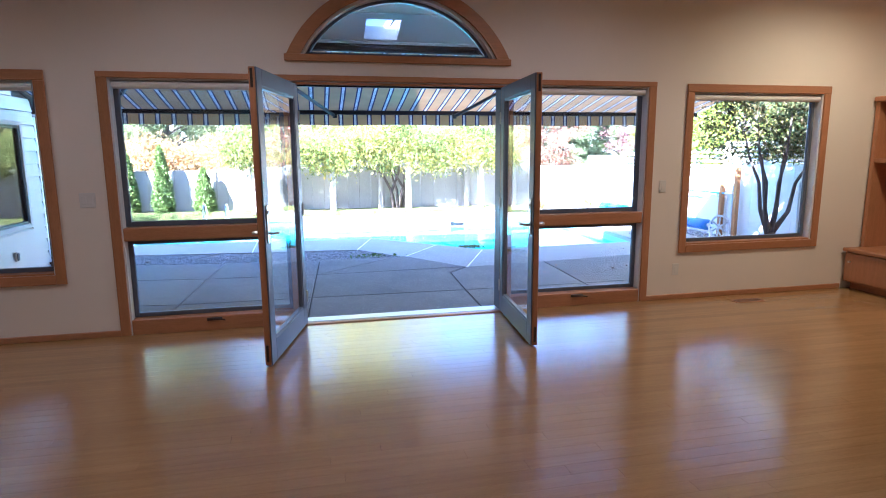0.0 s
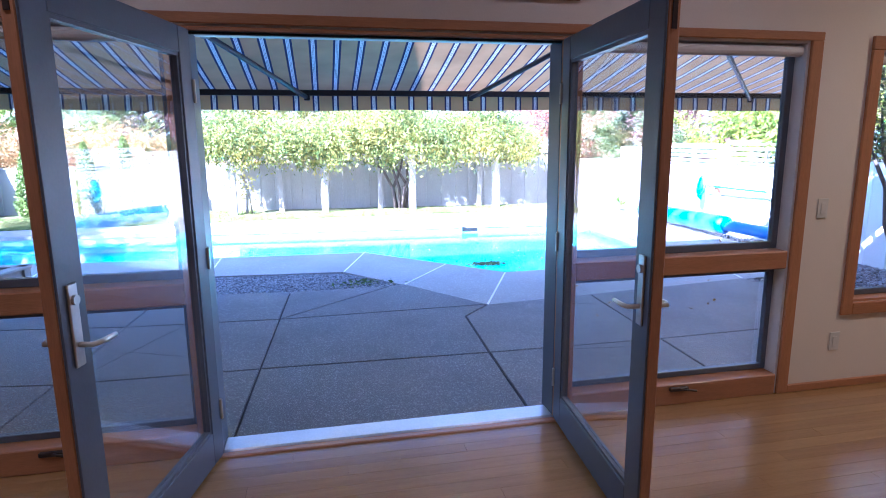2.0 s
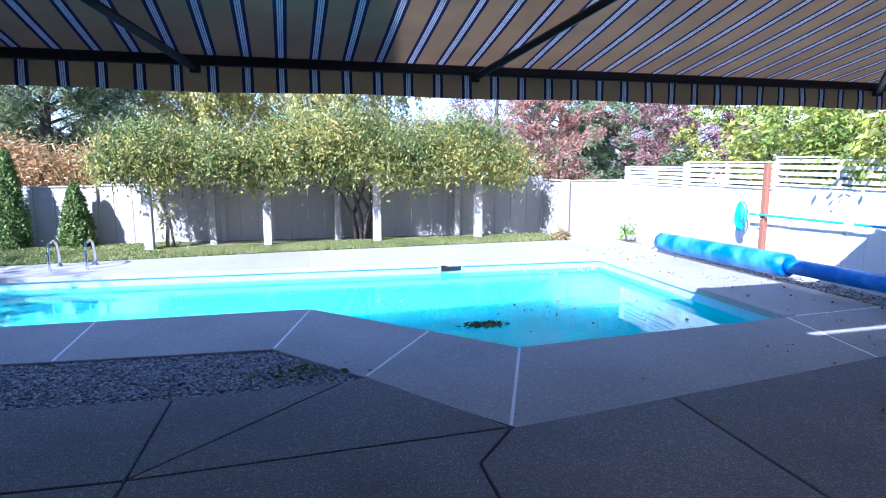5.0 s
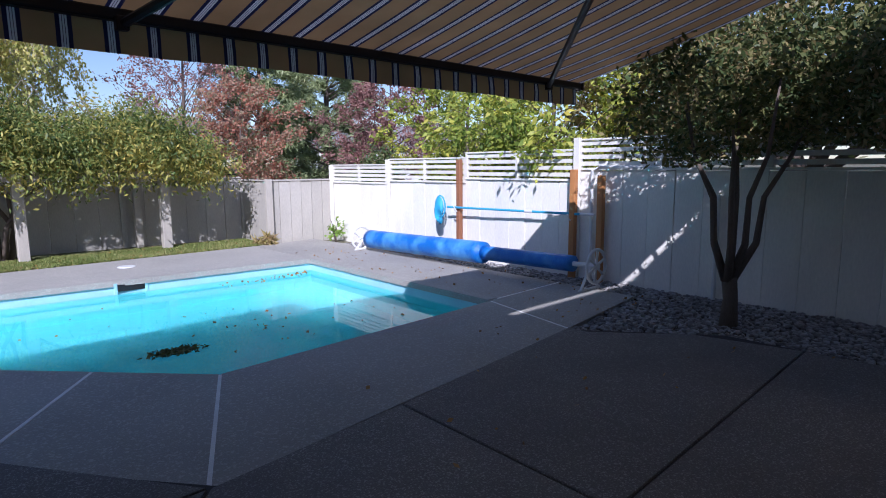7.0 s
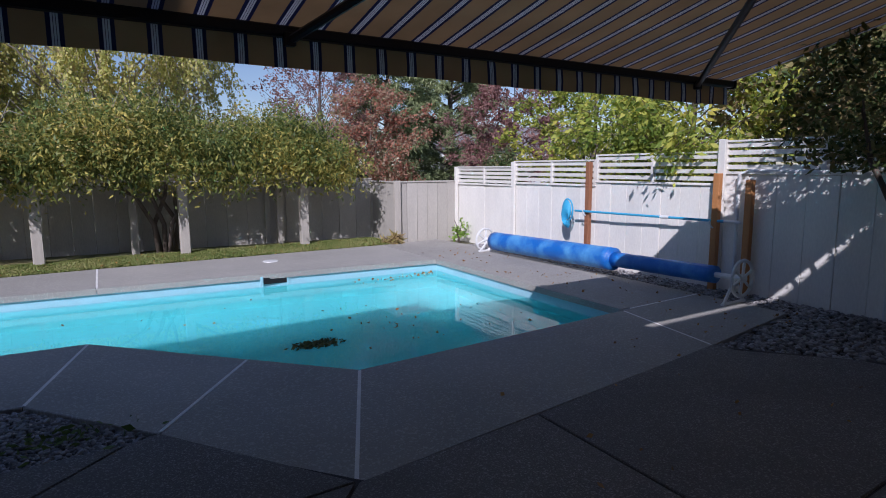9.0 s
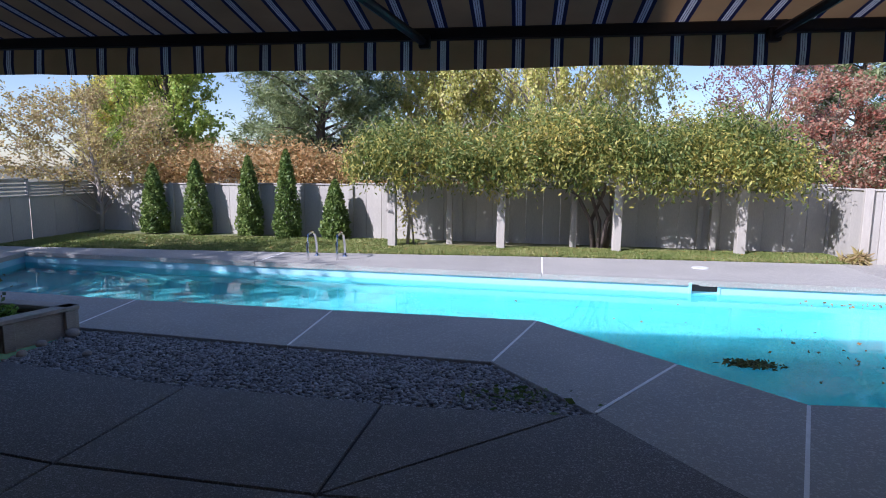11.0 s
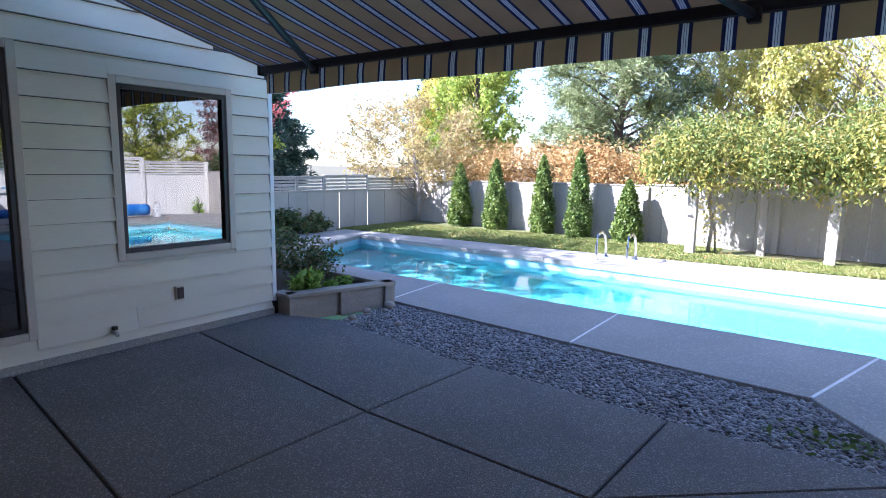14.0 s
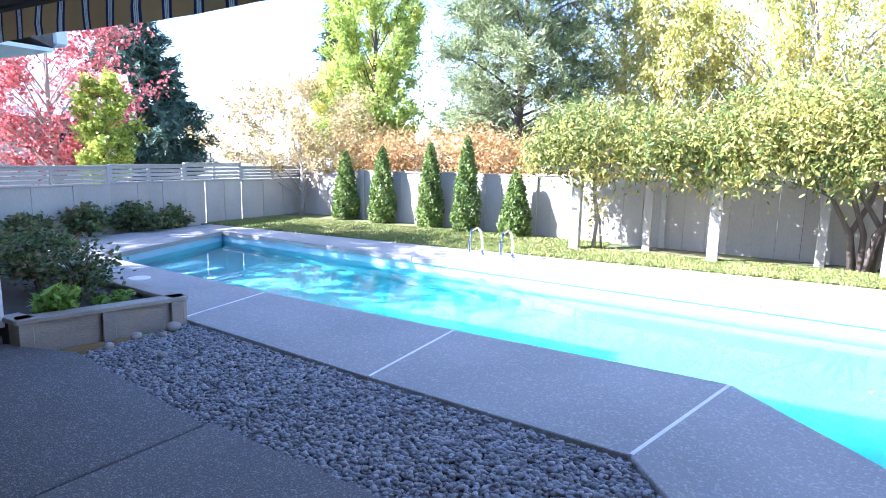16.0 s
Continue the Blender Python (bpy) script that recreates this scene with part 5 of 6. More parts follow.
def sprays(starts, per, length, towards, wild, jitter):
    """Leaflets set along short stalks that leave the starting points; their places and directions."""
    n = len(starts)
    d = np.array(towards) + rng.normal(size=(n, 3)) * wild
    d /= np.linalg.norm(d, axis=1)[:, None] + 1e-9
    k = length * rng.uniform(0.5, 1.2, (n, 1, 1))
    u = (np.arange(per) / per)[None, :, None]
    sag = np.array([0, 0, -0.35])[None, None, :] * (u * k) ** 2 / length
    p = starts[:, None, :] + d[:, None, :] * u * k + sag + rng.normal(size=(n, per, 3)) * jitter
    side = rng.normal(size=(n, per, 3)) * 0.7
    return p.reshape(-1, 3), (d[:, None, :] + side).reshape(-1, 3)


def outline(shape, v):
    """Width of a crown, 0 to 1, at the share v of its height."""
    if shape == "cone":
        return max(0.05, (1 - v) ** 0.85)
    if shape == "column":
        return max(0.08, math.sin(math.pi * min(1, v * 0.8 + 0.2)) ** 0.7)
    if shape == "pine":
        return max(0.12, math.sin(math.pi * min(1, v * 0.72 + 0.22)) ** 0.8) * (0.8 + 0.2 * math.sin(v * 31))
    return max(0.15, math.sqrt(max(0, 1 - (2 * v - 1) ** 2)))


def grown(name, base, height, foot, radius, shape, mat, label, limbs_n=40, twigs=14, per=24, size=0.06, long=1.6, twig=0.5, rise=0.6, hang=0.0,
          lean=(0, 0), bark=None, r0=0.1, jitter=0.05, seed=1, tips=(), cat="tree"):
    """A tree with a trunk, limbs that reach the crown's outline, twigs along them and leaves along the twigs."""
    r = random.Random(seed)
    t = thing(name, base, label, cat)
    axis = lambda v: Vector((lean[0] * v * v + 0.06 * math.sin(v * 7 + seed), lean[1] * v * v + 0.06 * math.cos(v * 5 + seed), height * v))
    bm = bmesh.new()
    add_tube(bm, [axis(k / 6) - Vector((0, 0, 0.1 if k == 0 else 0)) for k in range(7)], [r0 * (1 - 0.145 * k) for k in range(7)], 8)
    part("trunk", bm, bark or BARK, t, smooth=True)
    ends = []
    for i in range(limbs_n):
        v = min(0.99, (i + r.random()) / limbs_n)
        z = foot + (height - foot) * v
        w = radius * outline(shape, v) * r.uniform(0.62, 1.12)
        a = i * 2.4 + r.uniform(-0.5, 0.5)
        c = axis(z / height)
        ends.append((Vector((c.x + math.cos(a) * w, c.y + math.sin(a) * w, z)), w))
    o = Vector(base)
    ends += [(Vector(p) - o, (Vector(p) - o).xy.length) for p in tips]
    bm = bmesh.new()
    starts, lengths = [], []
    for e, w in ends:
        zs = max(0.12 * height, e.z - rise * w)
        s = axis(min(0.97, zs / height))
        m = s.lerp(e, 0.5) + Vector((r.uniform(-0.1, 0.1) * w, r.uniform(-0.1, 0.1) * w, 0.12 * w * (1 if rise >= 0 else -1)))
        rr = max(0.008, r0 * 0.32 * (1 - 0.6 * e.z / height))
        add_tube(bm, [s, m, e], [rr, rr * 0.6, rr * 0.22], 5)
        for k in range(twigs):
            u = r.uniform(0.3, 1.0) ** 0.7
            p = s.lerp(m, u * 2) if u < 0.5 else m.lerp(e, u * 2 - 1)
            d = (e - s).normalized() * 0.6 + Vector((r.uniform(-1, 1), r.uniform(-1, 1), r.uniform(-0.6, 0.9)))
            d = (d.normalized() * (1 - hang) + Vector((0, 0, -1)) * hang).normalized() * twig * r.uniform(0.5, 1.25)
            if k % 2 == 0:
                add_tube(bm, [p, p + d], [rr * 0.25, rr * 0.08], 3)
            starts.append(p)
            lengths.append(d)
    part("branchwork", bm, bark or BARK, t)
    p, d = np.array(starts), np.array(lengths)
    u = rng.uniform(0.1, 1.05, (len(p), per, 1))
    pts = p[:, None, :] + d[:, None, :] * u + rng.normal(size=(len(p), per, 3)) * jitter
    dr = d[:, None, :] / (np.linalg.norm(d, axis=1)[:, None, None] + 1e-9) + rng.normal(size=(len(p), per, 3)) * 0.6
    put("crown", leaf_mesh("crown", pts.reshape(-1, 3), size, mat, long, 0.15 + hang, dirs=dr.reshape(-1, 3)), t)
    return t


# vine over the pergola
vine = thing("climbing_vine", (1.45, 11.35, -0.15), "yellowing green vine spilling over the pergola", "vine")
bm = bmesh.new()
for k, (dx, dy, tx, tz) in enumerate(((0, 0, -0.5, 1.5), (0.1, 0.05, 0.5, 1.55), (-0.1, 0, -1.2, 1.4), (0.05, -0.1, 1.1, 1.45), (-0.05, 0.1, 0.1, 1.5), (0.14, 0, -0.2, 1.4))):
    add_tube(bm, [(dx, dy, -0.05), (dx * 2 + 0.05 * math.sin(k), dy, 0.5), (tx * 0.35, -0.1, 1.0), (tx, -0.15, tz)], [0.045, 0.04, 0.03, 0.015], 7)
part("stem", bm, BARK, vine, smooth=True)
blobs = []
for i in range(17):
    x = -2.95 + i * 0.47
    hump = 0.30 * math.exp(-((x - 1.4) / 1.6) ** 2) + 0.16 * math.sin(2.3 * x) + 0.10 * math.sin(5.3 * x + 1)
    for y in (10.55, 11.1, 11.65):
        blobs.append((x + rng.uniform(-0.15, 0.15), y, 1.6 + hump * 0.6 + (y - 11.1) * 0.15, rng.uniform(0.3, 0.5), 0.38, rng.uniform(0.3, 0.46) + hump * 0.6))
o = np.array([1.45, 11.35, -0.15])
tips = clumps(520, blobs, 10, 0.16)
sp, sd = sprays(tips, 9, 0.30, (0.0, -0.25, -0.75), 0.55, 0.05)
put("crown", leaf_mesh("crown", sp - o, 0.028, L_VINE, 3.0, 0.3, dirs=sd, loose=0.45), vine)
tips = clumps(260, [(b[0], b[1], b[2] + 0.12, b[3], b[4], b[5] * 0.9) for b in blobs], 8, 0.14)
sp, sd = sprays(tips, 10, 0.28, (0.0, -0.1, 0.15), 0.9, 0.04)
put("top_growth", leaf_mesh("top_growth", sp - o, 0.026, L_VINETOP, 2.6, 0.2, dirs=sd, loose=0.6), vine)
hang = np.stack([rng.uniform(-3.1, 4.6, 1000), rng.uniform(10.3, 11.3, 1000), rng.uniform(1.26, 1.6, 1000)], 1)
hang[:, 2] += 0.10 * np.sin(hang[:, 0] * 4.1) + 0.06 * np.sin(hang[:, 0] * 9.7)
sp, sd = sprays(hang, 9, 0.34, (0.0, -0.1, -1.0), 0.3, 0.05)
put("hanging_leaves", leaf_mesh("hanging_leaves", sp - o, 0.034, L_VINE, 2.9, 0.6, dirs=sd, loose=0.35), vine)
r_ = random.Random(5)
for i in range(26):
    x = r_.uniform(-2.9, 4.4)
    z = 1.9 + 0.3 * math.exp(-((x - 1.4) / 1.6) ** 2)
    d = r_.choice((-1, 1)) * r_.uniform(0.2, 0.5)
    bm = tube([(x - o[0], 10.8 - o[1], z - o[2]), (x + d * 0.5 - o[0], 10.7 - o[1], z + r_.uniform(0.15, 0.35) - o[2]), (x + d - o[0], 10.6 - o[1], z + r_.uniform(0.0, 0.2) - o[2])], [0.008, 0.006, 0.003], 5)
    part("tendril", bm, PALEBARK, vine)
cl = thing("post_creeper", (-2.12, 11.15, -0.15), "thin pale creeper trunk beside a pergola post", "vine")
bm = tube([(0, 0, -0.05), (0.05, 0, 0.5), (-0.03, 0.02, 0.9), (0.02, 0, 1.4)], [0.035, 0.03, 0.028, 0.02], 7)
add_tube(bm, [(0.12, 0.1, -0.05), (0.08, 0.05, 0.45), (0.0, 0.03, 0.8)], [0.02, 0.02, 0.012], 6)
part("stem", bm, PALEBARK, cl, smooth=True)
put("leaves", leaf_mesh("leaves", rng.normal(size=(150, 3)) * (0.10, 0.06, 0.3) + (0.02, 0, 0.75), 0.04, L_YELLOW, 1.7, 0.9), cl)


# cone-shaped arborvitae
def cone_shrub(x, y, h, r, label):
    t = thing("arborvitae", (x, y, -0.16), label, "shrub", "row of conical arborvitae")
    n = 7000
    v = rng.uniform(0, 1, n) ** 1.4
    a = rng.uniform(0, 6.283, n)
    bulge = np.where(v < 0.15, 0.75 + v / 0.15 * 0.25, 1.0) * (1 - v) ** 0.58
    rr = r * bulge * (rng.uniform(0.55, 1.0, n)) * (1 + 0.16 * np.sin(a * 5 + v * 17))
    pts = np.stack([np.cos(a) * rr, np.sin(a) * rr, 0.05 + v * (h - 0.05)], 1)
    put("crown", leaf_mesh("crown", pts, 0.036, L_CONE, 1.9, -0.8), t)
    part("trunk", tube([(0, 0, -0.05), (0, 0, h * 0.8)], [0.035, 0.01], 6), BARK, t)


for x, y, h, r in ((-3.72, 11.75, 1.22, 0.32), (-4.78, 11.85, 1.82, 0.31), (-5.68, 12.0, 1.70, 0.31), (-6.92, 12.1, 1.62, 0.33), (-7.95, 12.15, 1.52, 0.33)):
    cone_shrub(x, y, h, r, "tall narrow green arborvitae by the fence" if h > 1.4 else "short conical green arborvitae by the fence")

# Japanese maple by the patio
mp = thing("japanese_maple", (5.62, 2.15, -0.17), "multi-stemmed Japanese maple with a dense dark crown", "tree")
bm = bmesh.new()
add_tube(bm, [(0, 0, -0.05), (0.02, 0.0, 0.25), (0.0, 0.02, 0.5)], [0.085, 0.062, 0.066], 10)
part("trunk", bm, BARK, mp, smooth=True)
for tx, ty, tz in ((-0.28, 0.35, 1.9), (0.25, 0.1, 2.0), (-0.1, -0.32, 2.1), (0.4, -0.4, 1.8), (0.08, 0.5, 2.0), (-0.42, -0.1, 1.7)):
    part("limb", tube([(tx * 0.05, ty * 0.05 + 0.02, 0.42), (tx * 0.35, ty * 0.35, 0.75), (tx * 0.5, ty * 0.4, 1.15), (tx * 0.75, ty * 0.8, 1.5), (tx, ty, tz)], [0.042, 0.03, 0.024, 0.018, 0.008], 7), BARK, mp, smooth=True)
blobs = [(0, 0, 1.95, 1.25, 1.3, 0.55), (0.5, -0.9, 2.0, 1.2, 1.2, 0.6), (0.9, 0.2, 1.9, 1.0, 1.2, 0.55), (-0.3, -1.6, 2.0, 1.1, 1.1, 0.55), (0.2, -0.3, 2.6, 1.2, 1.4, 0.5), (1.2, -2.0, 1.9, 1.1, 1.1, 0.6)]
cp = clumps(3400, blobs, 13, 0.11)
cp = cp[(cp[:, 0] > -0.75) & (cp[:, 2] > 1.5 - 0.1 * np.sin(cp[:, 1] * 3))]
cp = cp[~((cp[:, 0] < 0.3) & (cp[:, 1] < -1.6)) & ~((cp[:, 0] < -0.05) & (cp[:, 1] < 0.15))]
cp = cp[(cp[:, 1] > -3.6) & (cp[:, 1] < 0.85)]
put("crown", leaf_mesh("crown", cp, 0.028, L_MAPLE, 2.4, 0.7), mp)

# trees beyond the fences
grown("pine", (-5.5, 16.2, -0.2), 7.4, 0.7, 2.85, "pine", L_PINE, "large open-crowned green pine behind the fence", 90, 26, 46, 0.026, 6.0, 0.62, 0.25, r0=0.17, jitter=0.07, seed=3)
# out of view behind the wing; added only to throw dappled shade on the pool
tree("unseen_shade_tree", (-16.2, 2.2, -0.2), blob_cloud(-14.0, 0.5, 7.8, 2.6, 2.5, 1.2, 11, 51), 4200, 22, 0.14, L_TAN, "unseen thinning tree added to dapple shade on the pool's end", r0=0.2, tight=0.45, long=1.3, seed=51)
grown("poplar", (-10.3, 16.4, -0.2), 9.0, 0.7, 1.65, "column", L_POPLAR, "upright bright green poplar behind the fence", 84, 18, 48, 0.062, 1.3, 0.5, 1.5, r0=0.11, jitter=0.06, seed=4)
grown("dark_fir", (-14.0, 19.5, -0.2), 7.6, 0.4, 1.5, "cone", L_DARKFIR, "dark pointed fir far behind the fence", 80, 16, 30, 0.04, 5.0, 0.4, -0.1, r0=0.14, seed=5)
grown("corner_tree", (-9.3, 12.15, -0.2), 3.3, 1.2, 2.2, "round", L_TAN, "slender tree with sparse tan autumn leaves in the fence corner", 44, 18, 19, 0.04, 1.8, 0.5, 0.7, lean=(-1.7, 2.0), bark=PALEBARK, r0=0.06, seed=6)
grown("yellow_tree", (-12.4, 18.0, -0.2), 4.6, 0.8, 1.7, "round", L_YELLOW, "feathery yellow autumn tree behind the fence", 50, 18, 44, 0.042, 2.2, 0.5, 0.9, r0=0.09, seed=26)
grown("red_tree", (-15.8, 10.2, -0.2), 5.4, 1.0, 2.5, "round", L_RED, "bright red autumn maple beyond the fence", 48, 16, 13, 0.085, 1.2, 0.7, 0.8, bark=PALEBARK, r0=0.12, jitter=0.08, seed=7)
grown("small_green_tree", (-13.6, 10.2, -0.2), 3.1, 0.7, 0.75, "round", L_LIMETREE, "small yellow-green tree behind the louvre fence", 30, 12, 24, 0.07, 1.3, 0.3, 0.8, r0=0.05, seed=8)
grown("blue_spruce", (-26.5, 19.5, -0.2), 7.6, 0.3, 4.2, "cone", L_DARKFIR, "broad dark spruce in the distance", 100, 20, 30, 0.075, 5.0, 0.7, -0.15, r0=0.25, jitter=0.1, seed=9)
hb = [(-9.2 + i * 0.62, 13.9 + 0.35 * math.sin(i * 1.7), 1.15 + 0.12 * math.sin(i * 2.3), 0.55, 0.7, 0.75) for i in range(15)]
tree("rust_hedge", (-5.0, 14.0, -0.2), hb, 30000, 10, 0.032, L_RUST, "tangled rust-brown autumn hedge behind the fence", "hedge", r0=0.06, tight=0.16, long=3.4, droop=-0.5, seed=10)
grown("birch", (1.0, 19.5, -0.2), 8.4, 2.2, 4.3, "round", L_BIRCH, "tall weeping birch with yellowing leaves", 90, 20, 44, 0.055, 1.7, 1.1, 0.9, 0.75, bark=PALEBARK, r0=0.2, jitter=0.07, seed=11)
grown("birch", (-2.4, 18.0, -0.2), 6.4, 2.4, 1.7, "round", L_BIRCH, "smaller yellowing birch beside the tall one", 40, 16, 34, 0.055, 1.7, 0.8, 0.9, 0.6, bark=PALEBARK, r0=0.1, jitter=0.07, seed=71)
grown("bare_tree", (-4.0, 21.0, -0.2), 7.6, 2.2, 2.6, "round", L_BIRCH, "thinly leaved autumn tree with bare branches", 46, 16, 10, 0.06, 1.5, 0.8, 0.8, bark=BARK, r0=0.16, seed=12)
grown("red_tree", (7.4, 15.6, -0.2), 3.7, 0.6, 1.6, "round", L_RUSTRED, "rusty red autumn tree behind the fence", 44, 16, 18, 0.05, 1.5, 0.45, 0.6, r0=0.08, seed=13)
grown("grey_red_tree", (7.2, 19.0, -0.2), 6.2, 1.4, 1.9, "round", L_WINE, "tall thin reddish tree behind the fence", 54, 18, 12, 0.05, 1.6, 0.6, 1.1, r0=0.09, seed=33)
grown("pine", (14.2, 22.0, -0.2), 8.0, 0.6, 3.0, "pine", L_PINE, "green pine beyond the garden corner", 84, 22, 34, 0.036, 6.0, 0.45, 0.2, r0=0.2, jitter=0.09, seed=14)
grown("pine", (10.4, 20.5, -0.2), 6.8, 0.6, 2.0, "pine", L_PINE, "green pine beyond the garden corner", 70, 20, 34, 0.034, 6.0, 0.4, 0.2, r0=0.16, jitter=0.08, seed=15)
grown("wine_tree", (12.4, 15.4, -0.2), 4.1, 0.8, 2.3, "round", L_WINE, "dark wine-red tree behind the fence", 50, 16, 20, 0.055, 1.6, 0.45, 0.3, r0=0.1, seed=16)
tree("round_shrub", (10.6, 13.6, -0.2), [(10.6, 13.6, 1.0, 0.6, 0.6, 0.8)], 3600, 10, 0.05, L_BUSH, "round green shrub behind the fence", "shrub", r0=0.05, tight=0.14, seed=17)
grown("catalpa", (8.1, 5.9, -0.2), 3.3, 1.4, 1.75, "round", L_CHART, "yellow-green broadleaf tree hanging over the fence", 46, 14, 15, 0.046, 2.4, 0.45, 0.7, 0.45, r0=0.08, jitter=0.07, seed=18,
      tips=((6.45, 4.75, 1.75), (6.5, 4.95, 1.6), (6.75, 6.5, 1.85), (6.8, 7.3, 1.95), (6.85, 5.6, 1.9)))
grown("yellow_green_tree", (10.6, 10.2, -0.2), 3.9, 0.8, 2.0, "round", L_CHART, "yellow-green tree behind the louvre fence", 50, 15, 26, 0.05, 1.7, 0.45, 0.7, 0.2, r0=0.1, seed=41)
tree("dark_tree", (9.4, 2.6, -0.2), blob_cloud(9.4, 2.6, 2.6, 2.0, 2.4, 1.6, 10, 19), 15000, 12, 0.065, L_MAPLE, "dense dark green tree behind the fence", r0=0.12, tight=0.28, seed=19)
tree("dark_tree", (10.6, -1.8, -0.2), blob_cloud(10.6, -1.8, 2.7, 2.4, 2.6, 1.7, 10, 20), 13000, 12, 0.08, L_MAPLE, "dense dark green tree behind the fence", r0=0.12, tight=0.28, seed=20)
grown("amber_tree", (9.6, 4.6, -0.2), 4.6, 1.6, 1.9, "round", L_TAN, "amber-leaved tree behind the fence", 46, 14, 26, 0.06, 1.6, 0.5, 0.7, r0=0.1, seed=21)
# unseen tree, added to cut sky light on the patio's right end
tree("dark_tree", (8.4, -4.6, -0.2), blob_cloud(8.4, -4.6, 2.7, 2.2, 2.4, 1.7, 10, 22), 12000, 12, 0.10, L_MAPLE, "dense dark green tree behind the fence", r0=0.12, tight=0.28, seed=22)

# planting by the west fence and in the planter
def shrub(name, x, y, z, rx, ry, rz, n, size, mat, label, long=1.6, droop=0.2):
    t = thing(name, (x, y, z), label, "shrub")
    bm = bmesh.new()
    r_ = random.Random(int(abs(x * 100 + y * 37)))
    for i in range(7):
        e = (r_.uniform(-0.8, 0.8) * rx, r_.uniform(-0.8, 0.8) * ry, rz * r_.uniform(1.0, 1.8))
        add_tube(bm, [(0, 0, -0.03), (e[0] * 0.4, e[1] * 0.4, e[2] * 0.6), e], [0.012, 0.009, 0.004], 5)
    part("stem", bm, BARK, t)
    bl = [(r_.uniform(-0.6, 0.6) * rx, r_.uniform(-0.6, 0.6) * ry, rz * r_.uniform(0.6, 1.5), rx * 0.5, ry * 0.5, rz * 0.5) for _ in range(6)]
    pts = clumps(max(1, n // 9), bl, 9, min(rx, rz) * 0.22)
    pts[:, 2] = np.maximum(pts[:, 2], 0.01)
    put("leaves", leaf_mesh("leaves", pts, size, mat, long, droop), t)


for i, (x, y, rx, rz) in enumerate(((-9.3, 5.4, 0.45, 0.28), (-9.35, 6.4, 0.5, 0.24), (-9.4, 7.3, 0.42, 0.30), (-9.4, 8.1, 0.4, 0.26), (-9.45, 8.8, 0.42, 0.22), (-9.0, 4.6, 0.5, 0.3))):
    shrub("shrub", x, y, -0.18, rx, 0.4, rz, 1500, 0.048, L_BUSH, "dark leafy shrub at the fence's foot")
PB = [(-7.4, 3.86), (-4.25, 3.86), (-3.93, 4.93), (-7.4, 5.25)]
pl = thing("planter_box", (0, 0, 0), "raised timber planter bed at the house corner", "planter")
for (ax, ay), (bx, by) in (((-4.42, 3.86), PB[1]), (PB[1], PB[2]), (PB[2], PB[3])):
    a, b = Vector((ax, ay)), Vector((bx, by))
    d = (b - a)
    M = pose(ax, ay, 0, 0, 0, math.degrees(math.atan2(d.y, d.x)))
    L = d.length
    part("side_board", box(0, L, 0.0, 0.045, -0.2, 0.035, 0.004, M), PLANTER, pl)
    part("cap", box(-0.03, L + 0.03, -0.045, 0.095, 0.036, 0.075, 0.006, M), PLANTER, pl, "weathered grey cap board")
    for p in (0.03, L * 0.5, L - 0.05) if L > 0.5 else ():
        part("stake", box(p - 0.045, p + 0.045, -0.04, -0.001, -0.2, 0.035, 0.004, M), PLANTER, pl)
tagged(prism("planter_soil", inset(PB, 0.06), -0.2, 0.0, EARTH, None, "", 0.01), "dark planting soil in the raised bed", "soil", kind="structure")
shrub("planter_shrub", -4.75, 4.55, 0.0, 0.38, 0.35, 0.24, 1300, 0.03, L_BUSH, "dark twiggy shrub in the raised planter")
shrub("planter_shrub", -5.5, 4.6, 0.0, 0.45, 0.4, 0.28, 1500, 0.032, L_BUSH, "dark twiggy shrub in the raised planter")
shrub("planter_shrub", -6.4, 4.7, 0.0, 0.45, 0.4, 0.26, 1500, 0.032, L_BUSH, "dark twiggy shrub in the raised planter")
shrub("lime_shrub", -4.42, 4.22, 0.0, 0.17, 0.17, 0.13, 700, 0.04, L_LIME, "small bright green feathery shrub in the planter", 2.6, -0.5)
shrub("ground_cover", -4.36, 4.64, 0.0, 0.16, 0.14, 0.06, 500, 0.035, L_LIME, "low yellow-green ground cover in the planter")
shrub("fence_weed", 6.55, 9.85, -0.17, 0.2, 0.2, 0.24, 170, 0.045, L_LIME, "tall green weed in the fence corner")
shrub("iris_clump", 5.25, 10.2, -0.17, 0.2, 0.15, 0.10, 200, 0.05, L_TAN, "dry pale clump of strap leaves by the fence post", 5.0, -0.6)
pts = rng.normal(size=(80, 3)) * (0.2, 0.08, 0.012) + (0.05, 3.95, -0.14)
tagged(put("weeds", leaf_mesh("weeds", pts, 0.03, L_WEED, 2.0, -0.5)), "small green weeds growing through the pebbles", "weeds", kind="stuff")
for i, (x, y, s) in enumerate(((-3.80, 4.75, 0.055), (-3.83, 4.45, 0.045), (-3.78, 4.2, 0.04), (-3.72, 4.6, 0.03), (-3.3, 4.3, 0.035))):
    bm = bmesh.new()
    bmesh.ops.create_icosphere(bm, subdivisions=2, radius=s)
    for v in bm.verts:
        v.co *= 1 + 0.18 * noise.noise(v.co * 20 + Vector((i, 0, 0)))
        v.co.z *= 0.75
    tagged(part("cobble", bm, STONE, smooth=True, m=pose(x, y, -0.165 + s * 0.7)), "rounded tan cobble at the planter's foot", "stone", "loose cobbles")

# ---- pool gear by the east fence ----
reel = thing("cover_reel", (0, 0, 0), "rolled blue pool cover on a wheeled reel", "pool cover reel")
ra, rb = Vector((6.15, 8.4, 0.05)), Vector((5.98, 3.7, 0.14))
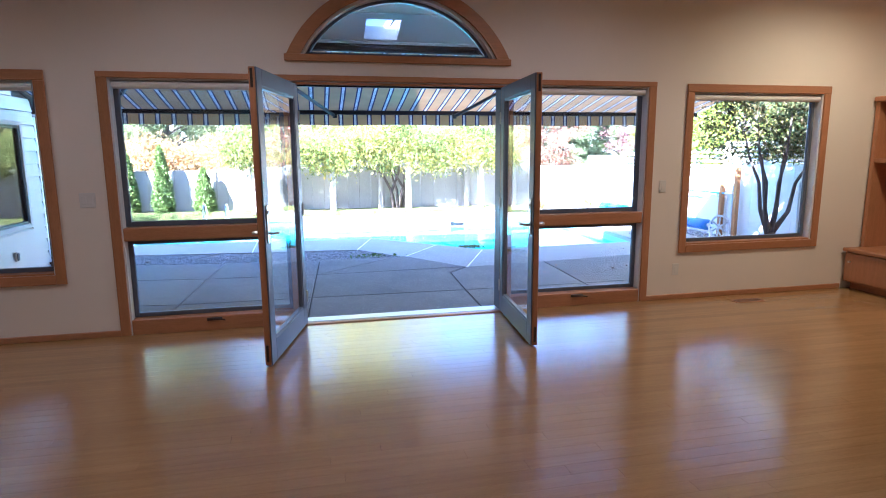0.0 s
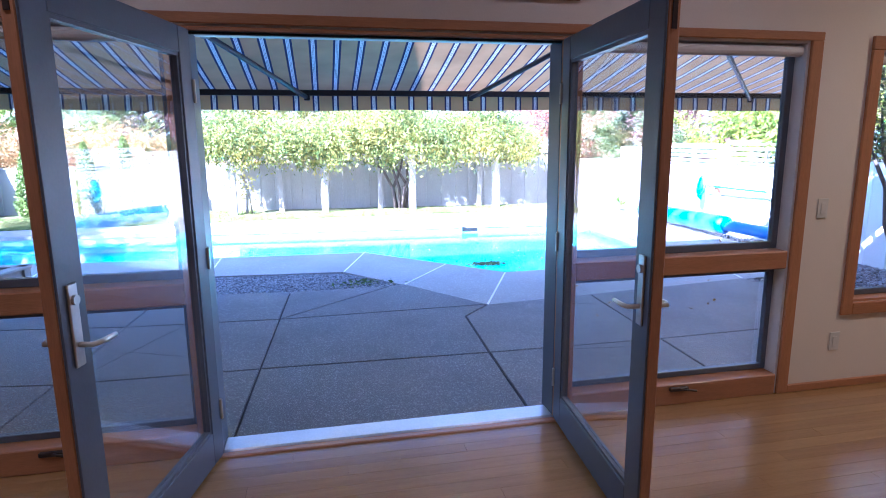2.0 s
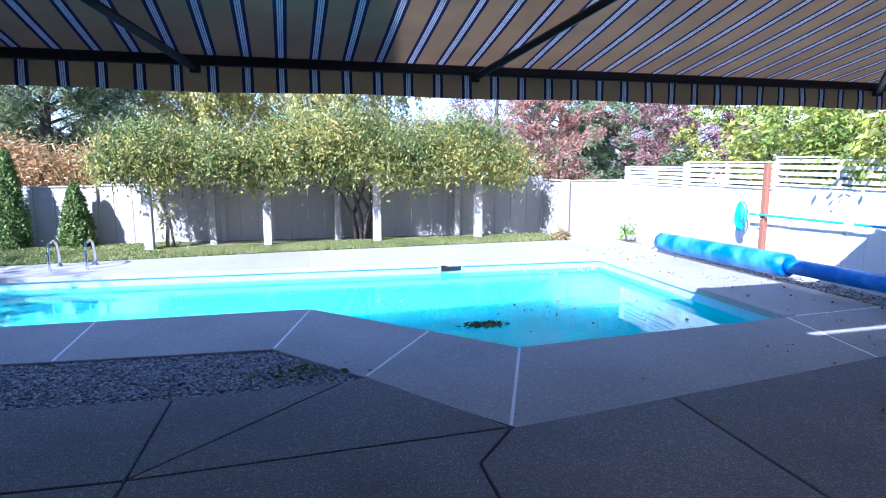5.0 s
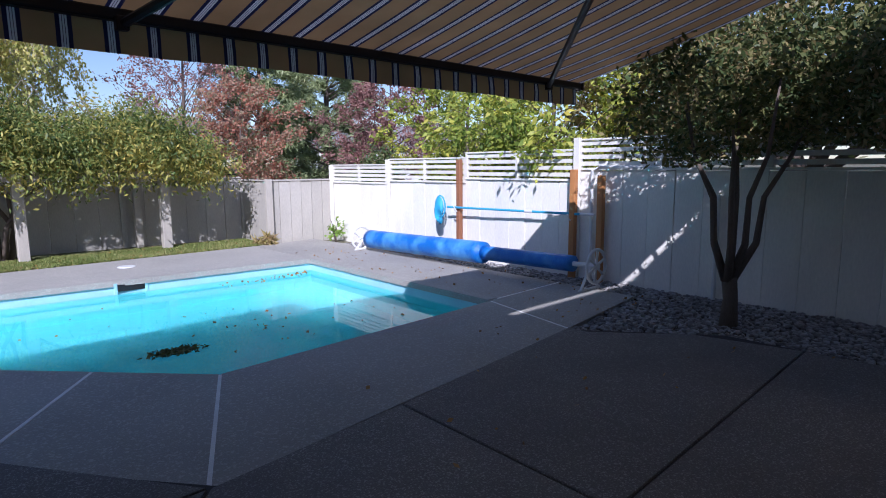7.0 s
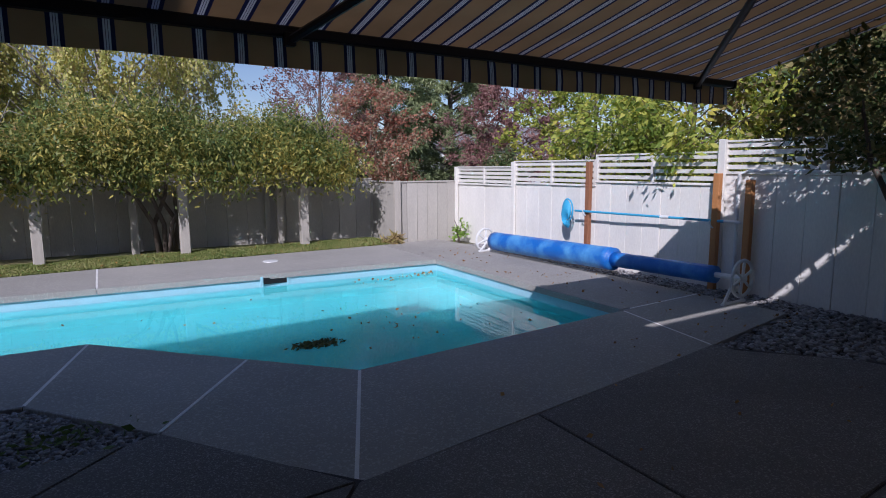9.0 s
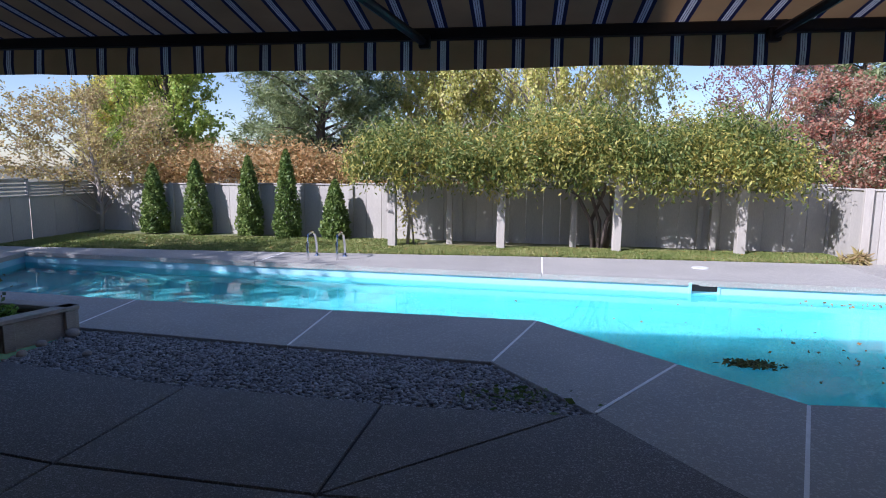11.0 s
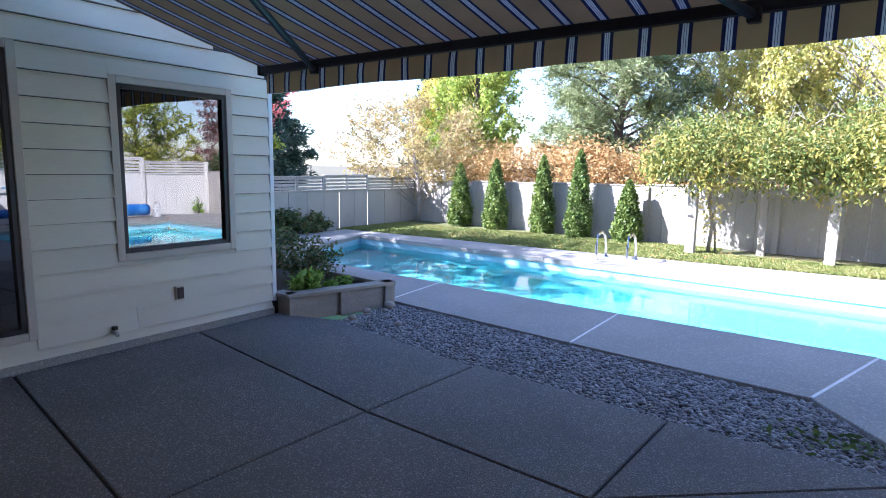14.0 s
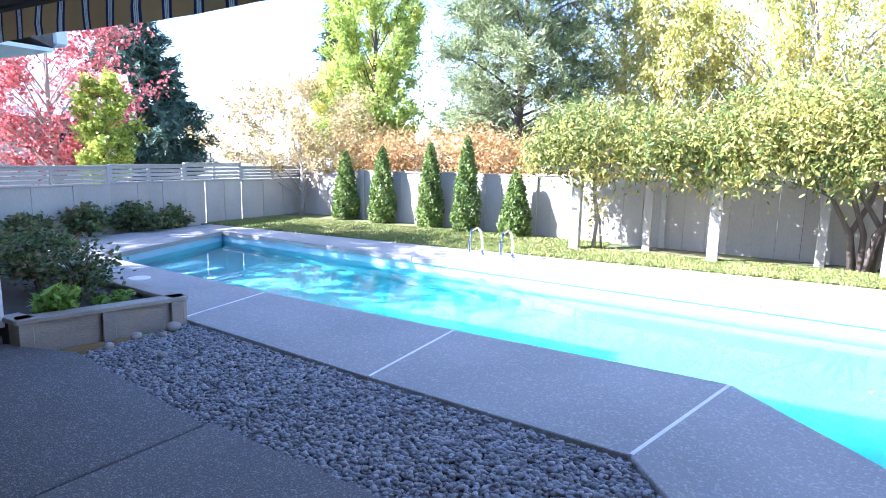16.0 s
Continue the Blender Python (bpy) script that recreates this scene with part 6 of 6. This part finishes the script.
at = lambda u: ra.lerp(rb, u)


def roll(u0, u1, r, n, seed):
    bm = bmesh.new()
    pts, rad = [], []
    for i in range(n + 1):
        pts.append(at(u0 + (u1 - u0) * i / n))
        rad.append(r * (1 + 0.05 * noise.noise(Vector((i * 0.8, seed, 0)))))
    add_tube(bm, pts, rad, 22)
    return bm


part("cover_roll", roll(0.05, 0.62, 0.15, 22, 1), BLUE, reel, "thick blue cover roll", smooth=True)
part("cover_roll", roll(0.621, 0.93, 0.095, 14, 2), BLUE, reel, "thinner blue cover roll", smooth=True)
part("axle", tube([at(-0.02), at(1.0)], 0.03, 10), WHITE, reel)
for u, nm in ((-0.01, "wheel"), (0.995, "wheel")):
    c = at(u)
    bm = bmesh.new()
    ring = [c + Vector((math.cos(a) * 0.19, 0, math.sin(a) * 0.19)) for a in [2 * math.pi * k / 24 for k in range(24)]]
    add_tube(bm, ring, 0.018, 7, True)
    for k in range(3):
        a = math.pi * k / 3 + 0.4
        dv = Vector((math.cos(a) * 0.19, 0, math.sin(a) * 0.19))
        add_tube(bm, [c - dv, c + dv], 0.015, 6)
    add_tube(bm, [c - Vector((0, 0.03, 0)), c + Vector((0, 0.03, 0))], 0.04, 10)
    part(nm, bm, WHITE, reel, "white spoked reel wheel")
    bm = bmesh.new()
    yy = c.y + (0.08 if u > 0.5 else -0.08)
    add_tube(bm, [(c.x - 0.18, yy, -0.14), (c.x, yy, c.z), (c.x + 0.18, yy, -0.14)], 0.018, 7)
    add_tube(bm, [(c.x - 0.2, yy, -0.13), (c.x + 0.2, yy, -0.13)], 0.018, 7)
    part("stand", bm, WHITE, reel)
net = thing("leaf_net", (RFX(6.8) - 0.2, 6.8, 0.64), "light blue leaf net on a long pole hung on the fence", "pool net")
part("pole", tube([(0.02, -0.1, 0.0), (0.0, -2.5, 0.02)], 0.016, 8), NETBLUE, net)
part("pole_grip", tube([(0.0, -2.5, 0.02), (-0.002, -2.7, 0.022)], 0.018, 8), WHITE, net)
part("pole_joint", tube([(0.012, -1.62, 0.012), (0.01, -1.75, 0.013)], 0.022, 8), WHITE, net)
bm = bmesh.new()
ring = [Vector((0.0, 0.04 + math.cos(a) * 0.11, 0.0 + math.sin(a) * 0.17)) for a in [2 * math.pi * k / 20 for k in range(20)]]
add_tube(bm, ring, 0.012, 6, True)
part("hoop", bm, NETBLUE, net)
verts, faces = [], []
for i in range(9):
    v = i / 8
    for k in range(12):
        a = 2 * math.pi * k / 12
        s = 1 - 0.55 * v
        verts.append((-0.02 - 0.05 * math.sin(v * 3.14), 0.04 + math.cos(a) * 0.10 * s - 0.03 * v, -0.2 * v + math.sin(a) * 0.16 * s))
for i in range(8):
    for k in range(12):
        faces.append((i * 12 + k, i * 12 + (k + 1) % 12, (i + 1) * 12 + (k + 1) % 12, (i + 1) * 12 + k))
put("bag", mesh_from("bag", verts, faces, NETBLUE, True), net)
for y in (6.5, 4.42):
    tagged(part("pole_hook", tube([(RFX(y) - 0.165, y, 0.58), (RFX(y) - 0.2, y, 0.6), (RFX(y) - 0.23, y, 0.66)], 0.01, 6), WHITE), "small white hook on a fence post", "hook", "pole hooks")

# ---- beyond the garden: rail, neighbour houses, parked car ----
rail = thing("garden_rail", (0, 0, 0), "thin black metal railing above the back fence", "railing")
part("top_rail", tube([(-0.5, bfy(0) + 0.5, 1.14), (5.6, bfy(5.6) + 0.5, 1.12)], 0.015, 6), BLACKM, rail)
for i in range(40):
    x = -0.45 + i * 0.155
    part("baluster", tube([(x, bfy(x) + 0.5, -0.2), (x, bfy(x) + 0.5, 1.13)], 0.007, 5), BLACKM, rail)
HOUSEW = material("neighbour_wall", (0.62, 0.62, 0.6, 1), 0.7, 0.06, 2, 30, 0.05)
HROOF = material("neighbour_roof", (0.23, 0.22, 0.22, 1), 0.9, 0.2, 2, 30, 0.2)
for x, y, w, d, h, a, lb in ((9.5, 38, 11, 8, 2.6, -12, "pale neighbour house seen through the trees"), (26, 34, 12, 8, 2.6, -30, "grey neighbour house behind the pines"), (-21, 11, 7, 7, 2.3, 60, "neighbour house with a pale roof edge behind red leaves")):
    t = thing("neighbour_house", pose(x, y, -0.2, 0, 0, a), lb, "house")
    part("wall", box(-w / 2, w / 2, -d / 2, d / 2, 0, h), HOUSEW, t)
    v = [(-w / 2 - 0.4, -d / 2 - 0.4, h), (w / 2 + 0.4, -d / 2 - 0.4, h), (w / 2 + 0.4, d / 2 + 0.4, h), (-w / 2 - 0.4, d / 2 + 0.4, h), (-w / 2 - 0.4, 0, h + 1.7), (w / 2 + 0.4, 0, h + 1.7)]
    put("roof", mesh_from("roof", v, [(0, 1, 5, 4), (2, 3, 4, 5), (0, 4, 3), (1, 2, 5), (3, 2, 1, 0)], HROOF), t)
    for k in (-0.32, 0.0, 0.32):
        q = part("window", box(k * w - 0.5, k * w + 0.5, -d / 2 - 0.03, -d / 2 - 0.002, 0.8, 1.9), IRON, t)
        part("frame", box(k * w - 0.56, k * w + 0.56, -d / 2 - 0.025, -d / 2 - 0.003, 0.72, 0.799), WHITE, q)
SILVER = material("silver_car_paint", (0.55, 0.57, 0.6, 1), 0.3, 0.04, 3, 40, 0.0, metal=0.5)
car = thing("parked_car", pose(12.5, 25.5, -0.2, 0, 0, -30), "silver car parked beyond the fence", "car")
bm = bmesh.new()
prof = [(-2.2, 0.3), (-2.2, 0.85), (-1.9, 0.95), (-1.2, 1.45), (0.5, 1.48), (1.2, 1.0), (2.1, 0.85), (2.2, 0.4), (2.1, 0.3)]
s0 = [bm.verts.new((x, -0.85, z)) for x, z in prof]
s1 = [bm.verts.new((x, 0.85, z)) for x, z in prof]
bm.faces.new(s0)
bm.faces.new(s1[::-1])
for i in range(len(prof)):
    j = (i + 1) % len(prof)
    bm.faces.new((s0[j], s0[i], s1[i], s1[j]))
part("body", bm, SILVER, car)
part("side_window", box(-1.15, 0.6, -0.87, -0.855, 1.0, 1.38), IRON, car)
for x in (-1.4, 1.4):
    part("wheel", tube([(x, -0.88, 0.32), (x, -0.68, 0.32)], 0.32, 16), BLACKM, car)
    part("wheel", tube([(x, 0.68, 0.32), (x, 0.88, 0.32)], 0.32, 16), BLACKM, car)

# ---- pieces: patio slabs, deck panels, floor boards ----
for poly in slabs:
    prism("slab", inset(poly, g), -0.28, PZ, AGG, patio)
for poly in panels:
    prism("panel", inset(poly, 0.005), DZ - 0.09, DZ, DECK, deck)
bw = 0.083
near, rest_v, rest_f = 0, [], []
for r in range(int(-RY0 / bw)):
    y1 = -0.005 - r * bw
    x = RX0 + 0.02 + ((r * 0.37) % 1.3)
    xs = [RX0 + 0.01]
    while x < RX1:
        xs.append(x)
        x += 1.1 + ((r * 7 + len(xs) * 5) % 9) * 0.16
    xs.append(RX1)
    for a, b in zip(xs, xs[1:]):
        if b - a < 0.05:
            continue
        c = 0.0003
        a2, b2, ya, yb = a + 0.0002, b - 0.0002, y1 - bw + 0.0003, y1
        v = [(a2, ya, -0.011), (b2, ya, -0.011), (b2, yb, -0.011), (a2, yb, -0.011), (a2 + c, ya + c, 0), (b2 - c, ya + c, 0), (b2 - c, yb - c, 0), (a2 + c, yb - c, 0)]
        q = [(4, 5, 6, 7), (0, 1, 5, 4), (1, 2, 6, 5), (2, 3, 7, 6), (3, 0, 4, 7)]
        if near < 290 and y1 > -4.0 and b > -3.4 and a < 4.8:
            put("floor_board", mesh_from("floor_board", v, q, OAK), sub)
            near += 1
        else:
            k = len(rest_v)
            rest_v += v
            rest_f += [tuple(k + i for i in f) for f in q]
ob = put("floor_boards", mesh_from("floor_boards", rest_v, rest_f, OAK_REST), sub)
tagged(ob, kind="stuff")
